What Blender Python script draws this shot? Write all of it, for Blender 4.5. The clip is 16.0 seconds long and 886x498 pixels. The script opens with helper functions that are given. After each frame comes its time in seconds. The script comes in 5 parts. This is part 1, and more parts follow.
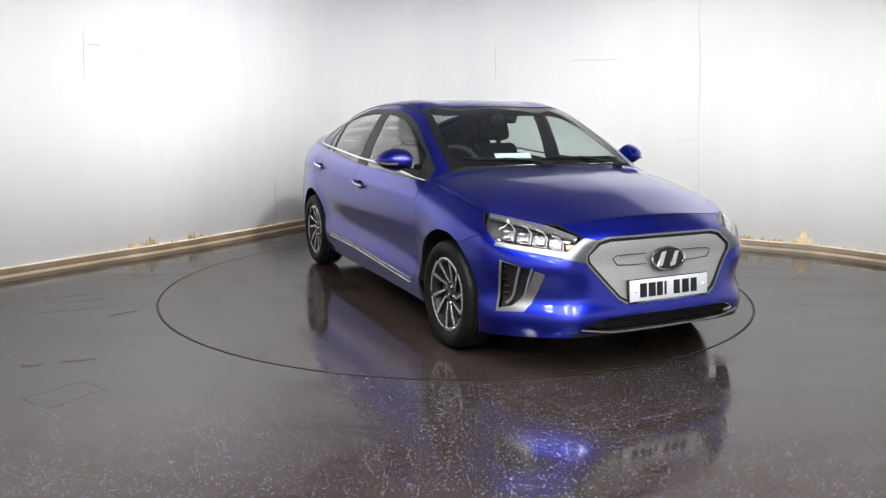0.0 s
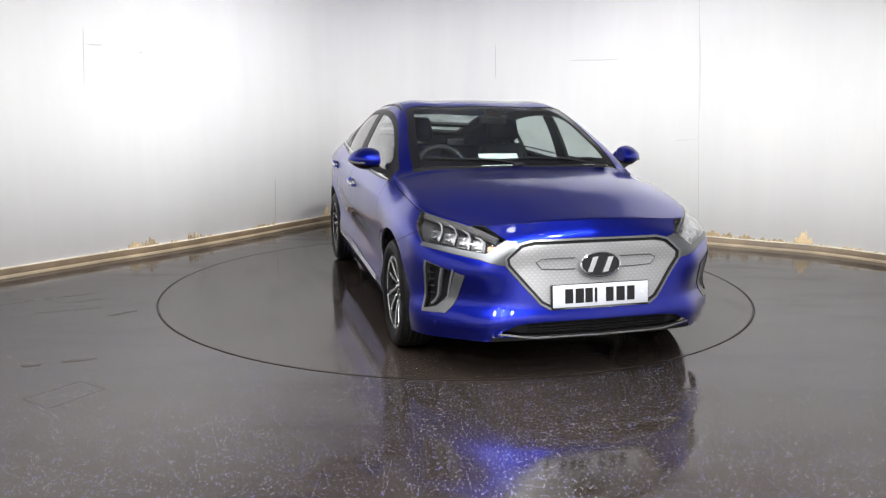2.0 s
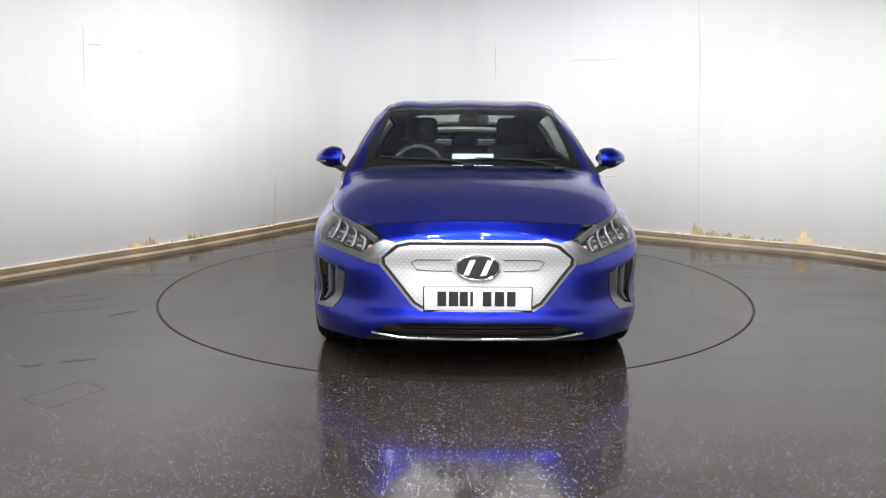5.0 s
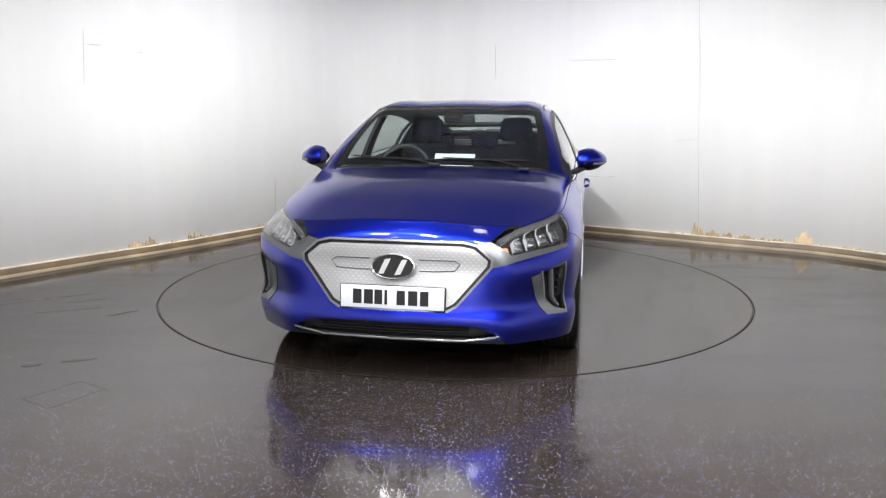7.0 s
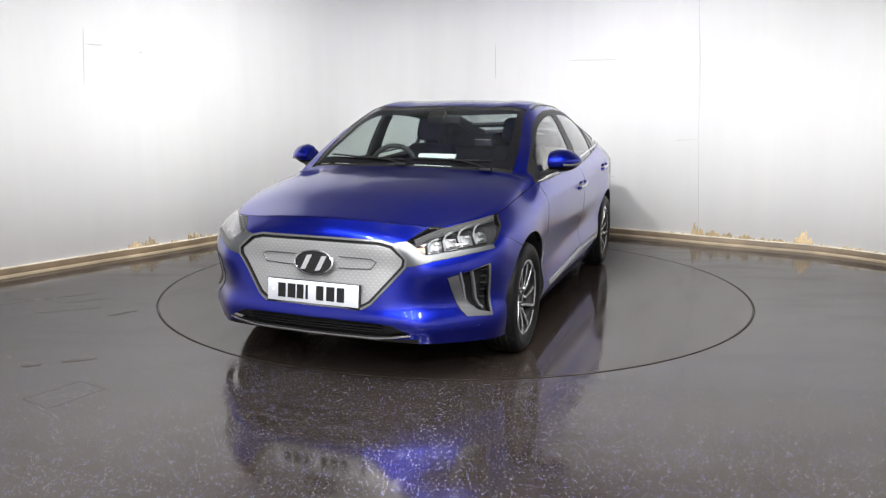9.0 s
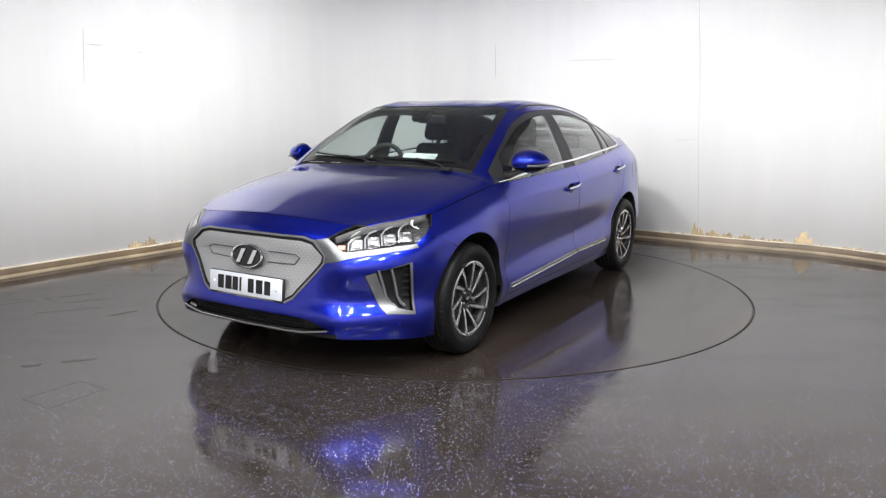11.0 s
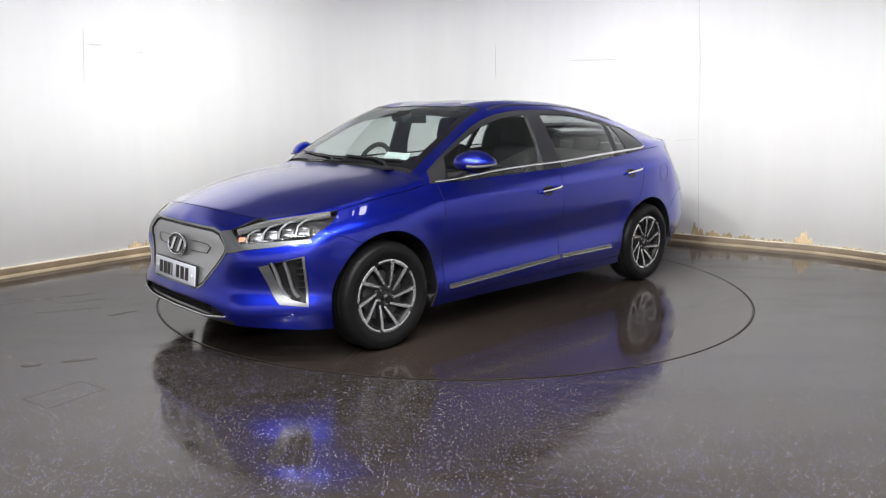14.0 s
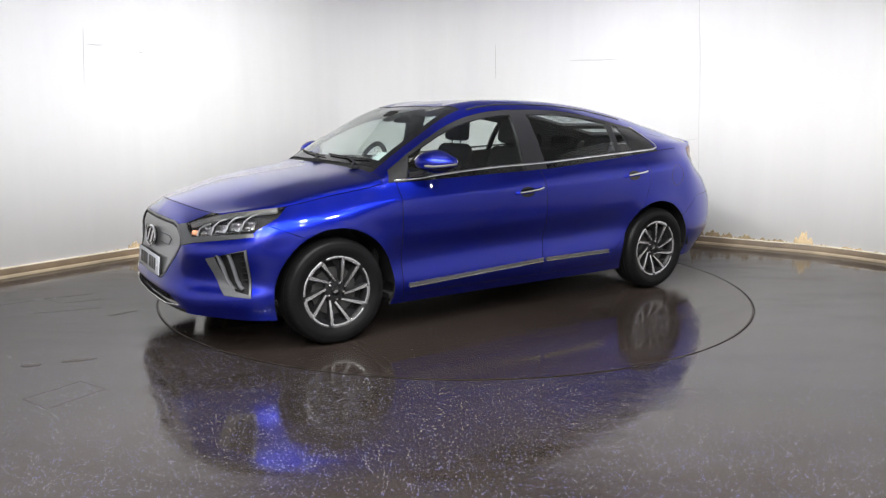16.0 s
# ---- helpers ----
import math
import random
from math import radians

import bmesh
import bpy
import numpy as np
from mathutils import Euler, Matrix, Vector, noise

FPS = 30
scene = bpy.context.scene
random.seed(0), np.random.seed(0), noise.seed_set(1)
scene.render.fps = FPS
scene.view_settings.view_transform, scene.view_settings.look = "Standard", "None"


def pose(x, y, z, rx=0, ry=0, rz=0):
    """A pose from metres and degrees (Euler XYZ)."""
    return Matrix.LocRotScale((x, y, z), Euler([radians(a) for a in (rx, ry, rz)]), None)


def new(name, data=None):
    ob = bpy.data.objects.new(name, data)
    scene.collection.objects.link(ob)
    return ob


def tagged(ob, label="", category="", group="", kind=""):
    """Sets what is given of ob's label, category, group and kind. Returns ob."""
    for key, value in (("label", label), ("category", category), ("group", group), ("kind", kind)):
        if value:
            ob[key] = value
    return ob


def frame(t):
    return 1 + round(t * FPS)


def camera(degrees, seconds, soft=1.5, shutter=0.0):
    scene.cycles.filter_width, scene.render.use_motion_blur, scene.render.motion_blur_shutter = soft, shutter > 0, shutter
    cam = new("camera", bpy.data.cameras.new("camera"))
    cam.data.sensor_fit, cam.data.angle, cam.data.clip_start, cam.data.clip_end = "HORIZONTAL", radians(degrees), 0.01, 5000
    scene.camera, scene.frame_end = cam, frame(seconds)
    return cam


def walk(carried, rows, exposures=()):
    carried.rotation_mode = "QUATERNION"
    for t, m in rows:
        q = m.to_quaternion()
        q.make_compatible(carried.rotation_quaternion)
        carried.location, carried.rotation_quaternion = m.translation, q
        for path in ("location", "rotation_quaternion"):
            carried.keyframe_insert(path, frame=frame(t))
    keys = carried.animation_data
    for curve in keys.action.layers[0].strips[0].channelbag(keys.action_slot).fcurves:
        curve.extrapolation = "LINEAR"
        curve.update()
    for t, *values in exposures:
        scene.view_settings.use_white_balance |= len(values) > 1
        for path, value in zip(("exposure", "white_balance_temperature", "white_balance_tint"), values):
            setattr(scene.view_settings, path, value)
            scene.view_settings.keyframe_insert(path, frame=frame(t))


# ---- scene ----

# ================= camera, standing still =================
cam = camera(61.37, 16.0, soft=1.3)
EYE = pose(0.0, -5.849, 1.333, 90 - 10.248, 0, 0.873) @ pose(0, 0, 0, 0, 0, 0.219)
walk(cam, [(0.0, EYE), (16.0, EYE)])

# ================= light =================
scene.view_settings.exposure = 0.0
world = bpy.data.worlds.new("studio_air")
world.use_nodes = True
world.node_tree.nodes["Background"].inputs[0].default_value = (0.9, 0.95, 1.0, 1)
world.node_tree.nodes["Background"].inputs[1].default_value = 0.02
scene.world = world
CEIL = 3.15
PANEL_W = 53.0


def panel_lamp(x, y, tilt, turn, power, spread=180):
    d = bpy.data.lights.new("panel_light", "AREA")
    d.shape, d.size, d.size_y, d.energy, d.color = "RECTANGLE", 0.18, 0.18, power, (1.0, 0.99, 0.975)
    d.spread = math.radians(spread)
    ob = new("panel_light", d)
    ob.matrix_basis = fixture_pose(x, y, tilt, turn) @ pose(0, 0, -0.075)
    return ob


def fixture_pose(x, y, tilt, turn=0):
    """Flush lamps sit on the ceiling; tilted ones hang a little lower."""
    return pose(x, y, CEIL - (0.09 if tilt else 0.0), 0, 0, turn) @ pose(0, 0, 0, tilt, 0, 0)


LAMPS = [(x, y, 0, 0) for y in (-7.0, -5.7, -4.4, -3.1) for x in (-1.5, -0.5, 0.5, 1.5)]
# lamps added out of view, aimed at the foot of the walls to brighten it
ADDED_WASHERS = [(-0.7, -2.4, 53, 64, 0.20), (-0.1, -1.6, 57, 44, 0.40), (0.6, -1.6, 60, 27, 0.80), (0.9, -2.4, 52, -61, 0.52), (0.2, -1.6, 56, -45, 0.54), (-0.6, -1.6, 60, -25, 0.66)]
for lx, ly, tl, tn in LAMPS:
    panel_lamp(lx, ly, tl, tn, PANEL_W * 0.80)
for lx, ly, tl, tn, share in ADDED_WASHERS:
    panel_lamp(lx, ly, tl, tn, PANEL_W * share, 80)


# ================= materials =================
def mat(name, color=(0.8, 0.8, 0.8), rough=0.5, metal=0.0, coat=0.0, trans=0.0, ior=1.5, spec=0.5):
    m = bpy.data.materials.new(name)
    m.use_nodes = True
    b = m.node_tree.nodes["Principled BSDF"]
    b.inputs["Base Color"].default_value = (*color, 1)
    b.inputs["Roughness"].default_value = rough
    b.inputs["Metallic"].default_value = metal
    b.inputs["Coat Weight"].default_value = coat
    b.inputs["Coat Roughness"].default_value = 0.02
    b.inputs["Transmission Weight"].default_value = trans
    b.inputs["IOR"].default_value = ior
    b.inputs["Specular IOR Level"].default_value = spec
    return m


class Net:
    """Short forms for a material's nodes."""

    def __init__(self, m):
        self.t = m.node_tree
        self.b = m.node_tree.nodes["Principled BSDF"]

    def add(self, kind, **put):
        n = self.t.nodes.new(kind)
        for k, v in put.items():
            n.inputs[k.replace("_", " ")].default_value = v
        return n

    def link(self, a, b):
        self.t.links.new(a, b)

    def noise(self, scale, detail=4.0, rough=0.55):
        c = self.add("ShaderNodeTexCoord")
        n = self.add("ShaderNodeTexNoise", Scale=scale, Detail=detail, Roughness=rough)
        self.link(c.outputs["Object"], n.inputs["Vector"])
        return n

    def ramp(self, src, a, b, ca=(0, 0, 0), cb=(1, 1, 1)):
        r = self.add("ShaderNodeValToRGB")
        r.color_ramp.elements[0].position, r.color_ramp.elements[1].position = a, b
        r.color_ramp.elements[0].color, r.color_ramp.elements[1].color = (*ca, 1), (*cb, 1)
        self.link(src, r.inputs[0])
        return r

    def mix(self, f, a, b):
        m = self.add("ShaderNodeMix")
        m.data_type = "RGBA"
        for s, v in ((m.inputs[0], f), (m.inputs[6], a), (m.inputs[7], b)):
            if hasattr(v, "is_output"):
                self.link(v, s)
            else:
                s.default_value = v if isinstance(v, float) else (*v, 1)
        return m.outputs[2]

    def bump(self, h, strength, dist):
        n = self.add("ShaderNodeBump", Strength=strength, Distance=dist)
        self.link(h, n.inputs["Height"])
        self.link(n.outputs[0], self.b.inputs["Normal"])
        return n


def paint_blue():
    m = mat("blue_metallic_paint", (0.010, 0.013, 0.30), 0.3, 0.95, 1.0)
    n = Net(m)
    f = n.noise(3.0, 2.0)
    r = n.ramp(f.outputs["Fac"], 0.3, 0.75, (0.0038, 0.0138, 0.355), (0.0042, 0.0148, 0.375))
    n.link(r.outputs[0], n.b.inputs["Base Color"])
    d = n.noise(2.0, 2.0)
    r2 = n.ramp(d.outputs["Fac"], 0.3, 0.8, (0.28, 0.28, 0.28), (0.31, 0.31, 0.31))
    n.link(r2.outputs[0], n.b.inputs["Roughness"])
    return m


def grained(name, color, rough, scale, strength, dist, vary=0.25, metal=0.0, coat=0.0):
    m = mat(name, color, rough, metal, coat)
    n = Net(m)
    big = n.noise(scale * 0.06, 5.0)
    r = n.ramp(big.outputs["Fac"], 0.3, 0.7, [c * (1 - vary) for c in color], [min(1, c * (1 + vary)) for c in color])
    n.link(r.outputs[0], n.b.inputs["Base Color"])
    fine = n.noise(scale, 3.0)
    n.bump(fine.outputs["Fac"], strength, dist)
    return m


def floor_material(name, brown):
    """Wet dark resin floor with pale blue flakes."""
    base = (0.0225, 0.0180, 0.0158) if not brown else (0.0235, 0.0180, 0.0152)
    m = mat(name, base, 0.12, 0.0, 0.0, spec=0.38)
    n = Net(m)
    c = n.add("ShaderNodeTexCoord")
    big = n.noise(0.8, 6.0, 0.6)
    tone = n.ramp(big.outputs["Fac"], 0.3, 0.72, [v * 0.8 for v in base], [v * 1.35 for v in base])
    v = n.add("ShaderNodeTexVoronoi", Scale=155.0)
    n.link(c.outputs["Object"], v.inputs["Vector"])
    near = n.ramp(v.outputs["Distance"], 0.20, 0.28, (1, 1, 1), (0, 0, 0))
    pick = n.add("ShaderNodeSeparateColor")
    n.link(v.outputs["Color"], pick.inputs[0])
    some = n.ramp(pick.outputs[0], *((0.975, 0.985) if brown else (0.80, 0.81)))
    both = n.add("ShaderNodeMath")
    both.operation = "MULTIPLY"
    n.link(near.outputs[0], both.inputs[0])
    n.link(some.outputs[0], both.inputs[1])
    hue = n.ramp(pick.outputs[1], 0.35, 0.75, (0.26, 0.31, 0.80), (0.72, 0.75, 0.85))
    col = n.mix(both.outputs[0], tone.outputs[0], hue.outputs[0])
    n.link(col, n.b.inputs["Base Color"])
    # films of water with drier streaks between them
    mp = n.add("ShaderNodeMapping")
    mp.inputs["Scale"].default_value = (0.55, 2.4, 1.0)
    mp.inputs["Rotation"].default_value = (0, 0, 0.25)
    n.link(c.outputs["Object"], mp.inputs[0])
    wet = n.add("ShaderNodeTexNoise", Scale=1.6, Detail=7.0, Roughness=0.62)
    n.link(mp.outputs[0], wet.inputs["Vector"])
    rr = n.ramp(wet.outputs["Fac"], 0.40, 0.62, (0.06, 0.06, 0.06), (0.20, 0.20, 0.20))
    n.link(rr.outputs[0], n.b.inputs["Roughness"])
    rel = n.noise(34.0, 6.0, 0.65)
    n.bump(rel.outputs["Fac"], 0.05, 0.0025)
    return m


def wall_material():
    m = mat("white_wall_paint", (0.80, 0.80, 0.80), 0.55)
    n = Net(m)
    c = n.add("ShaderNodeTexCoord")
    mp = n.add("ShaderNodeMapping")
    mp.inputs["Scale"].default_value = (3.0, 3.0, 0.35)
    n.link(c.outputs["Object"], mp.inputs[0])
    s = n.add("ShaderNodeTexNoise", Scale=1.0, Detail=6.0, Roughness=0.6)
    n.link(mp.outputs[0], s.inputs["Vector"])
    r = n.ramp(s.outputs["Fac"], 0.3, 0.75, (0.88, 0.88, 0.885), (0.93, 0.93, 0.93))
    n.link(r.outputs[0], n.b.inputs["Base Color"])
    f = n.noise(60.0, 4.0)
    n.bump(f.outputs["Fac"], 0.10, 0.003)
    return m


def glass_material(name, tint, rough=0.0):
    return mat(name, tint, rough, 0.0, 0.0, 1.0, 1.45)


PAINT = paint_blue()
LINING = grained("dark_cabin_lining", (0.016, 0.016, 0.017), 0.8, 300.0, 0.3, 0.001)
BLACK_PLASTIC = grained("black_textured_plastic", (0.012, 0.012, 0.013), 0.5, 500.0, 0.3, 0.0006)
BLACK_GLOSS = mat("black_gloss_plastic", (0.006, 0.006, 0.007), 0.12)
PILLAR = mat("satin_black_pillar", (0.014, 0.014, 0.016), 0.42, spec=0.18)
STEEL_EDGE = grained("worn_dark_steel", (0.05, 0.045, 0.04), 0.4, 90.0, 0.4, 0.001, 0.6, 0.8)
SILVER = grained("satin_silver_trim", (0.125, 0.13, 0.138), 0.33, 800.0, 0.05, 0.0003, 0.06, 0.8)
VENT_SILVER = grained("vent_silver", (0.20, 0.205, 0.215), 0.33, 800.0, 0.05, 0.0003, 0.06, 0.8)
CHROME = mat("chrome", (0.85, 0.86, 0.88), 0.08, 1.0)
RUBBER = grained("tyre_rubber", (0.006, 0.006, 0.0065), 0.42, 160.0, 0.35, 0.001)
RUBBER.node_tree.nodes["Principled BSDF"].inputs["Specular IOR Level"].default_value = 0.12
ALLOY = grained("machined_alloy", (0.66, 0.67, 0.69), 0.26, 400.0, 0.05, 0.0003, 0.08, 0.9)
DARK_ALLOY = mat("dark_grey_alloy", (0.009, 0.009, 0.010), 0.4, spec=0.25)
LAMP_GREY = mat("lamp_housing_grey", (0.013, 0.013, 0.014), 0.6, spec=0.05)
STEEL = grained("brushed_steel", (0.42, 0.42, 0.42), 0.35, 300.0, 0.1, 0.0004, 0.1, 1.0)
DARK_DISC = grained("dull_brake_steel", (0.10, 0.10, 0.10), 0.45, 300.0, 0.1, 0.0004, 0.2, 0.9)
GLASS = glass_material("green_tinted_glass", (0.84, 0.935, 0.90))
PRIVACY = glass_material("side_glass", (0.88, 0.93, 0.91))
CLEAR = glass_material("clear_lens", (0.97, 0.98, 0.98))
AMBER = mat("amber_reflector", (0.30, 0.13, 0.075), 0.3)
LED = mat("white_reflector", (0.09, 0.092, 0.10), 0.45, 0.0)
SILL = mat("dark_satin_sill", (0.10, 0.10, 0.105), 0.35, 0.5)
RED = mat("red_lens", (0.26, 0.004, 0.006), 0.2, 0.0, 0.3)
PLATE = mat("plate_white", (0.50, 0.52, 0.57), 0.3)
INK = mat("plate_black", (0.008, 0.008, 0.009), 0.4)
CLOTH = grained("black_seat_cloth", (0.008, 0.008, 0.009), 0.85, 700.0, 0.4, 0.001)
GREY_CLOTH = grained("grey_dash_top", (0.10, 0.105, 0.11), 0.7, 500.0, 0.3, 0.0006)
DASH = grained("dashboard_plastic", (0.010, 0.010, 0.011), 0.7, 500.0, 0.3, 0.0006)
PAPER = mat("white_paper", (0.75, 0.78, 0.78), 0.6)
REFLECTION_GREY = mat("greyish_reflection", (0.20, 0.23, 0.23), 0.7)
INK_PLASTIC = mat("matt_black_plastic", (0.004, 0.004, 0.004), 0.7, spec=0.1)
for dull, level in ((LINING, 0.1), (CLOTH, 0.1), (DASH, 0.1), (BLACK_PLASTIC, 0.25)):
    dull.node_tree.nodes["Principled BSDF"].inputs["Specular IOR Level"].default_value = level
FLOOR = floor_material("wet_flaked_floor", False)
DISC = floor_material("wet_turntable_deck", True)
WALL = wall_material()
CEILING = grained("grey_ceiling_paint", (0.28, 0.28, 0.285), 0.7, 40.0, 0.1, 0.003, 0.05)
WOOD = grained("worn_painted_wood", (0.11, 0.075, 0.042), 0.55, 60.0, 0.5, 0.003, 0.45)
WOOD_PALE = grained("pale_bead_wood", (0.27, 0.22, 0.15), 0.5, 60.0, 0.4, 0.003, 0.3)
PALE_EDGE = grained("chipped_white_paint", (0.55, 0.50, 0.42), 0.6, 50.0, 0.5, 0.003, 0.35)
PLASTER = grained("bare_tan_plaster", (0.40, 0.31, 0.19), 0.9, 70.0, 0.9, 0.01, 0.4)
GREY_LINE = mat("grey_joint", (0.45, 0.45, 0.45), 0.7)
GAP = mat("dark_gap", (0.01, 0.009, 0.008), 0.6)
GLOW = mat("lamp_diffuser", (0.9, 0.9, 0.9), 0.5)
GLOW.node_tree.nodes["Principled BSDF"].inputs["Emission Color"].default_value = (1, 0.985, 0.965, 1)
GLOW.node_tree.nodes["Principled BSDF"].inputs["Emission Strength"].default_value = 12.0
SPOT_GLOW = GLOW.copy()
SPOT_GLOW.node_tree.nodes["Principled BSDF"].inputs["Emission Strength"].default_value = 60.0


def grille_material():
    """Satin silver panel with rows of small pressed dots."""
    m = mat("dotted_silver_panel", (0.42, 0.43, 0.45), 0.36, 0.75)
    n = Net(m)
    c = n.add("ShaderNodeTexCoord")
    s = n.add("ShaderNodeSeparateXYZ")
    n.link(c.outputs["Object"], s.inputs[0])

    def lin(a, ka, bb, kb):
        p = n.add("ShaderNodeMath")
        p.operation = "MULTIPLY"
        n.link(a, p.inputs[0])
        p.inputs[1].default_value = ka
        q = n.add("ShaderNodeMath")
        q.operation = "MULTIPLY_ADD"
        n.link(bb, q.inputs[0])
        q.inputs[1].default_value = kb
        n.link(p.outputs[0], q.inputs[2])
        return q.outputs[0]

    k = n.add("ShaderNodeCombineXYZ")
    n.link(lin(s.outputs[1], 36.0, s.outputs[2], 36.0), k.inputs[0])
    n.link(lin(s.outputs[2], 72.0, s.outputs[1], 0.0), k.inputs[1])
    v = n.add("ShaderNodeTexVoronoi", Scale=1.0, Randomness=0.0)
    n.link(k.outputs[0], v.inputs["Vector"])
    r = n.ramp(v.outputs["Distance"], 0.14, 0.26)
    n.bump(r.outputs[0], 0.22, 0.002)
    col = n.ramp(v.outputs["Distance"], 0.13, 0.22, (0.50, 0.505, 0.515), (0.38, 0.385, 0.395))
    n.link(col.outputs[0], n.b.inputs["Base Color"])
    return m


GRILLE = grille_material()


# ================= mesh helpers =================
def mesh_of(name, verts, faces, mats, smooth=False, index=None):
    me = bpy.data.meshes.new(name)
    me.from_pydata([tuple(v) for v in verts], [], [tuple(f) for f in faces])
    for m in mats if isinstance(mats, (list, tuple)) else [mats]:
        me.materials.append(m)
    if index is not None:
        me.polygons.foreach_set("material_index", index)
    me.polygons.foreach_set("use_smooth", [smooth] * len(me.polygons))
    me.update()
    return me


def part(name, bm, material, parent, label="", smooth=True):
    me = bpy.data.meshes.new(name)
    bm.normal_update()
    if smooth:
        for e in bm.edges:
            e.smooth = len(e.link_faces) == 2 and e.calc_face_angle(0) < 0.7
        for f in bm.faces:
            f.smooth = True
    bm.to_mesh(me)
    bm.free()
    me.materials.append(material)
    ob = new(name, me)
    ob.parent = parent
    if label:
        tagged(ob, label)
    return ob


def thing(name, label, category, group="", kind="", at=None):
    ob = new(name)
    ob.empty_display_size = 0.1
    if at is not None:
        ob.matrix_basis = at
    return tagged(ob, label, category, group, kind)


def rbox(sx, sy, sz, bevel=0.0, segs=2, m=None, taper=None):
    """A box, centred, with rounded edges; taper scales its top in x and y."""
    bm = bmesh.new()
    bmesh.ops.create_cube(bm, size=1.0)
    for v in bm.verts:
        top = v.co.z > 0
        v.co = Vector((v.co.x * sx, v.co.y * sy, v.co.z * sz))
        if taper and top:
            v.co.x *= taper[0]
            v.co.y *= taper[1]
    if bevel:
        bmesh.ops.bevel(bm, geom=bm.edges[:], offset=bevel, segments=segs, profile=0.5, affect="EDGES")
    if m is not None:
        bm.transform(m)
    return bm


def lathe(profile, steps=48, close=False):
    """Turns (radius, y) points about the y axis."""
    bm = bmesh.new()
    rings = []
    for k in range(steps):
        a = 2 * math.pi * k / steps
        rings.append([bm.verts.new((r * math.cos(a), y, r * math.sin(a))) for r, y in profile])
    n = len(profile)
    for k in range(steps):
        p, q = rings[k], rings[(k + 1) % steps]
        for j in range(n if close else n - 1):
            bm.faces.new((p[j], p[(j + 1) % n], q[(j + 1) % n], q[j]))
    bmesh.ops.recalc_face_normals(bm, faces=bm.faces[:])
    return bm


def sweep(points, w, h, up=None, cap=True, round_n=0):
    """A bar along points: w across, h along the up vectors; round_n makes a rod."""
    bm = bmesh.new()
    pts = [Vector(p) for p in points]
    rings = []
    for i, p in enumerate(pts):
        d = (pts[min(i + 1, len(pts) - 1)] - pts[max(i - 1, 0)]).normalized()
        u = Vector(up[i]) if isinstance(up, list) else Vector(up or (0, 0, 1))
        s = d.cross(u).normalized()
        u = s.cross(d).normalized()
        if round_n:
            ring = [p + s * (w / 2 * math.cos(2 * math.pi * k / round_n)) + u * (h / 2 * math.sin(2 * math.pi * k / round_n)) for k in range(round_n)]
        else:
            ring = [p + s * (w / 2 * a) + u * (h / 2 * b) for a, b in ((-1, -0.6), (-0.6, -1), (0.6, -1), (1, -0.6), (1, 0.6), (0.6, 1), (-0.6, 1), (-1, 0.6))]
        rings.append([bm.verts.new(v) for v in ring])
    n = len(rings[0])
    for a, b in zip(rings, rings[1:]):
        for k in range(n):
            bm.faces.new((a[k], a[(k + 1) % n], b[(k + 1) % n], b[k]))
    if cap:
        bm.faces.new(rings[0][::-1])
        bm.faces.new(rings[-1])
    bmesh.ops.recalc_face_normals(bm, faces=bm.faces[:])
    return bm


def prism(poly, y0, y1):
    """A flat plate: poly in (x, z), from y0 to y1."""
    bm = bmesh.new()
    a = [bm.verts.new((x, y0, z)) for x, z in poly]
    b = [bm.verts.new((x, y1, z)) for x, z in poly]
    n = len(poly)
    bm.faces.new(a)
    bm.faces.new(b[::-1])
    for k in range(n):
        bm.faces.new((a[k], b[k], b[(k + 1) % n], a[(k + 1) % n]))
    bmesh.ops.recalc_face_normals(bm, faces=bm.faces[:])
    return bm


def flip(bm):
    """The mirror image across y = 0."""
    bm.transform(Matrix.Diagonal((1, -1, 1, 1)))
    bmesh.ops.reverse_faces(bm, faces=bm.faces[:])
    return bm


def smooth_curve(xs, ys, q):
    """Cubic curve through points, with parabolic tangents."""
    xs, ys, q = np.asarray(xs, float), np.asarray(ys, float), np.asarray(q, float)
    h = np.diff(xs)
    d = np.diff(ys, axis=0) / h[:, None]
    m = np.empty_like(ys)
    m[1:-1] = (d[:-1] * h[1:, None] + d[1:] * h[:-1, None]) / (h[1:] + h[:-1])[:, None]
    m[0], m[-1] = d[0], d[-1]
    i = np.clip(np.searchsorted(xs, q, side="right") - 1, 0, len(xs) - 2)
    t = ((q - xs[i]) / h[i])[:, None]
    a = h[i][:, None]
    return (2 * t**3 - 3 * t**2 + 1) * ys[i] + (t**3 - 2 * t**2 + t) * a * m[i] + (-2 * t**3 + 3 * t**2) * ys[i + 1] + (t**3 - t**2) * a * m[i + 1]


# ================= the room =================
# plan of the curved studio wall, clockwise from the back
PLAN = [(0.0, 3.72), (0.85, 3.05), (1.57, 2.60), (2.15, 2.26), (2.65, 1.93), (3.04, 1.70), (3.53, 1.40), (3.97, 0.93), (4.45, -0.2), (4.75, -2.0), (4.75, -5.0), (4.3, -7.2), (2.5, -8.2),
        (0.0, -8.4), (-2.5, -8.2), (-4.3, -7.2), (-4.85, -5.0), (-4.75, -2.6), (-4.30, -1.0), (-3.69, 0.03), (-3.43, 0.41), (-3.13, 0.84), (-2.79, 1.31), (-2.42, 1.91), (-1.99, 2.67), (-1.72, 3.15), (-1.47, 3.56), (-1.24, 3.80), (-0.85, 3.95), (-0.4, 3.93)]


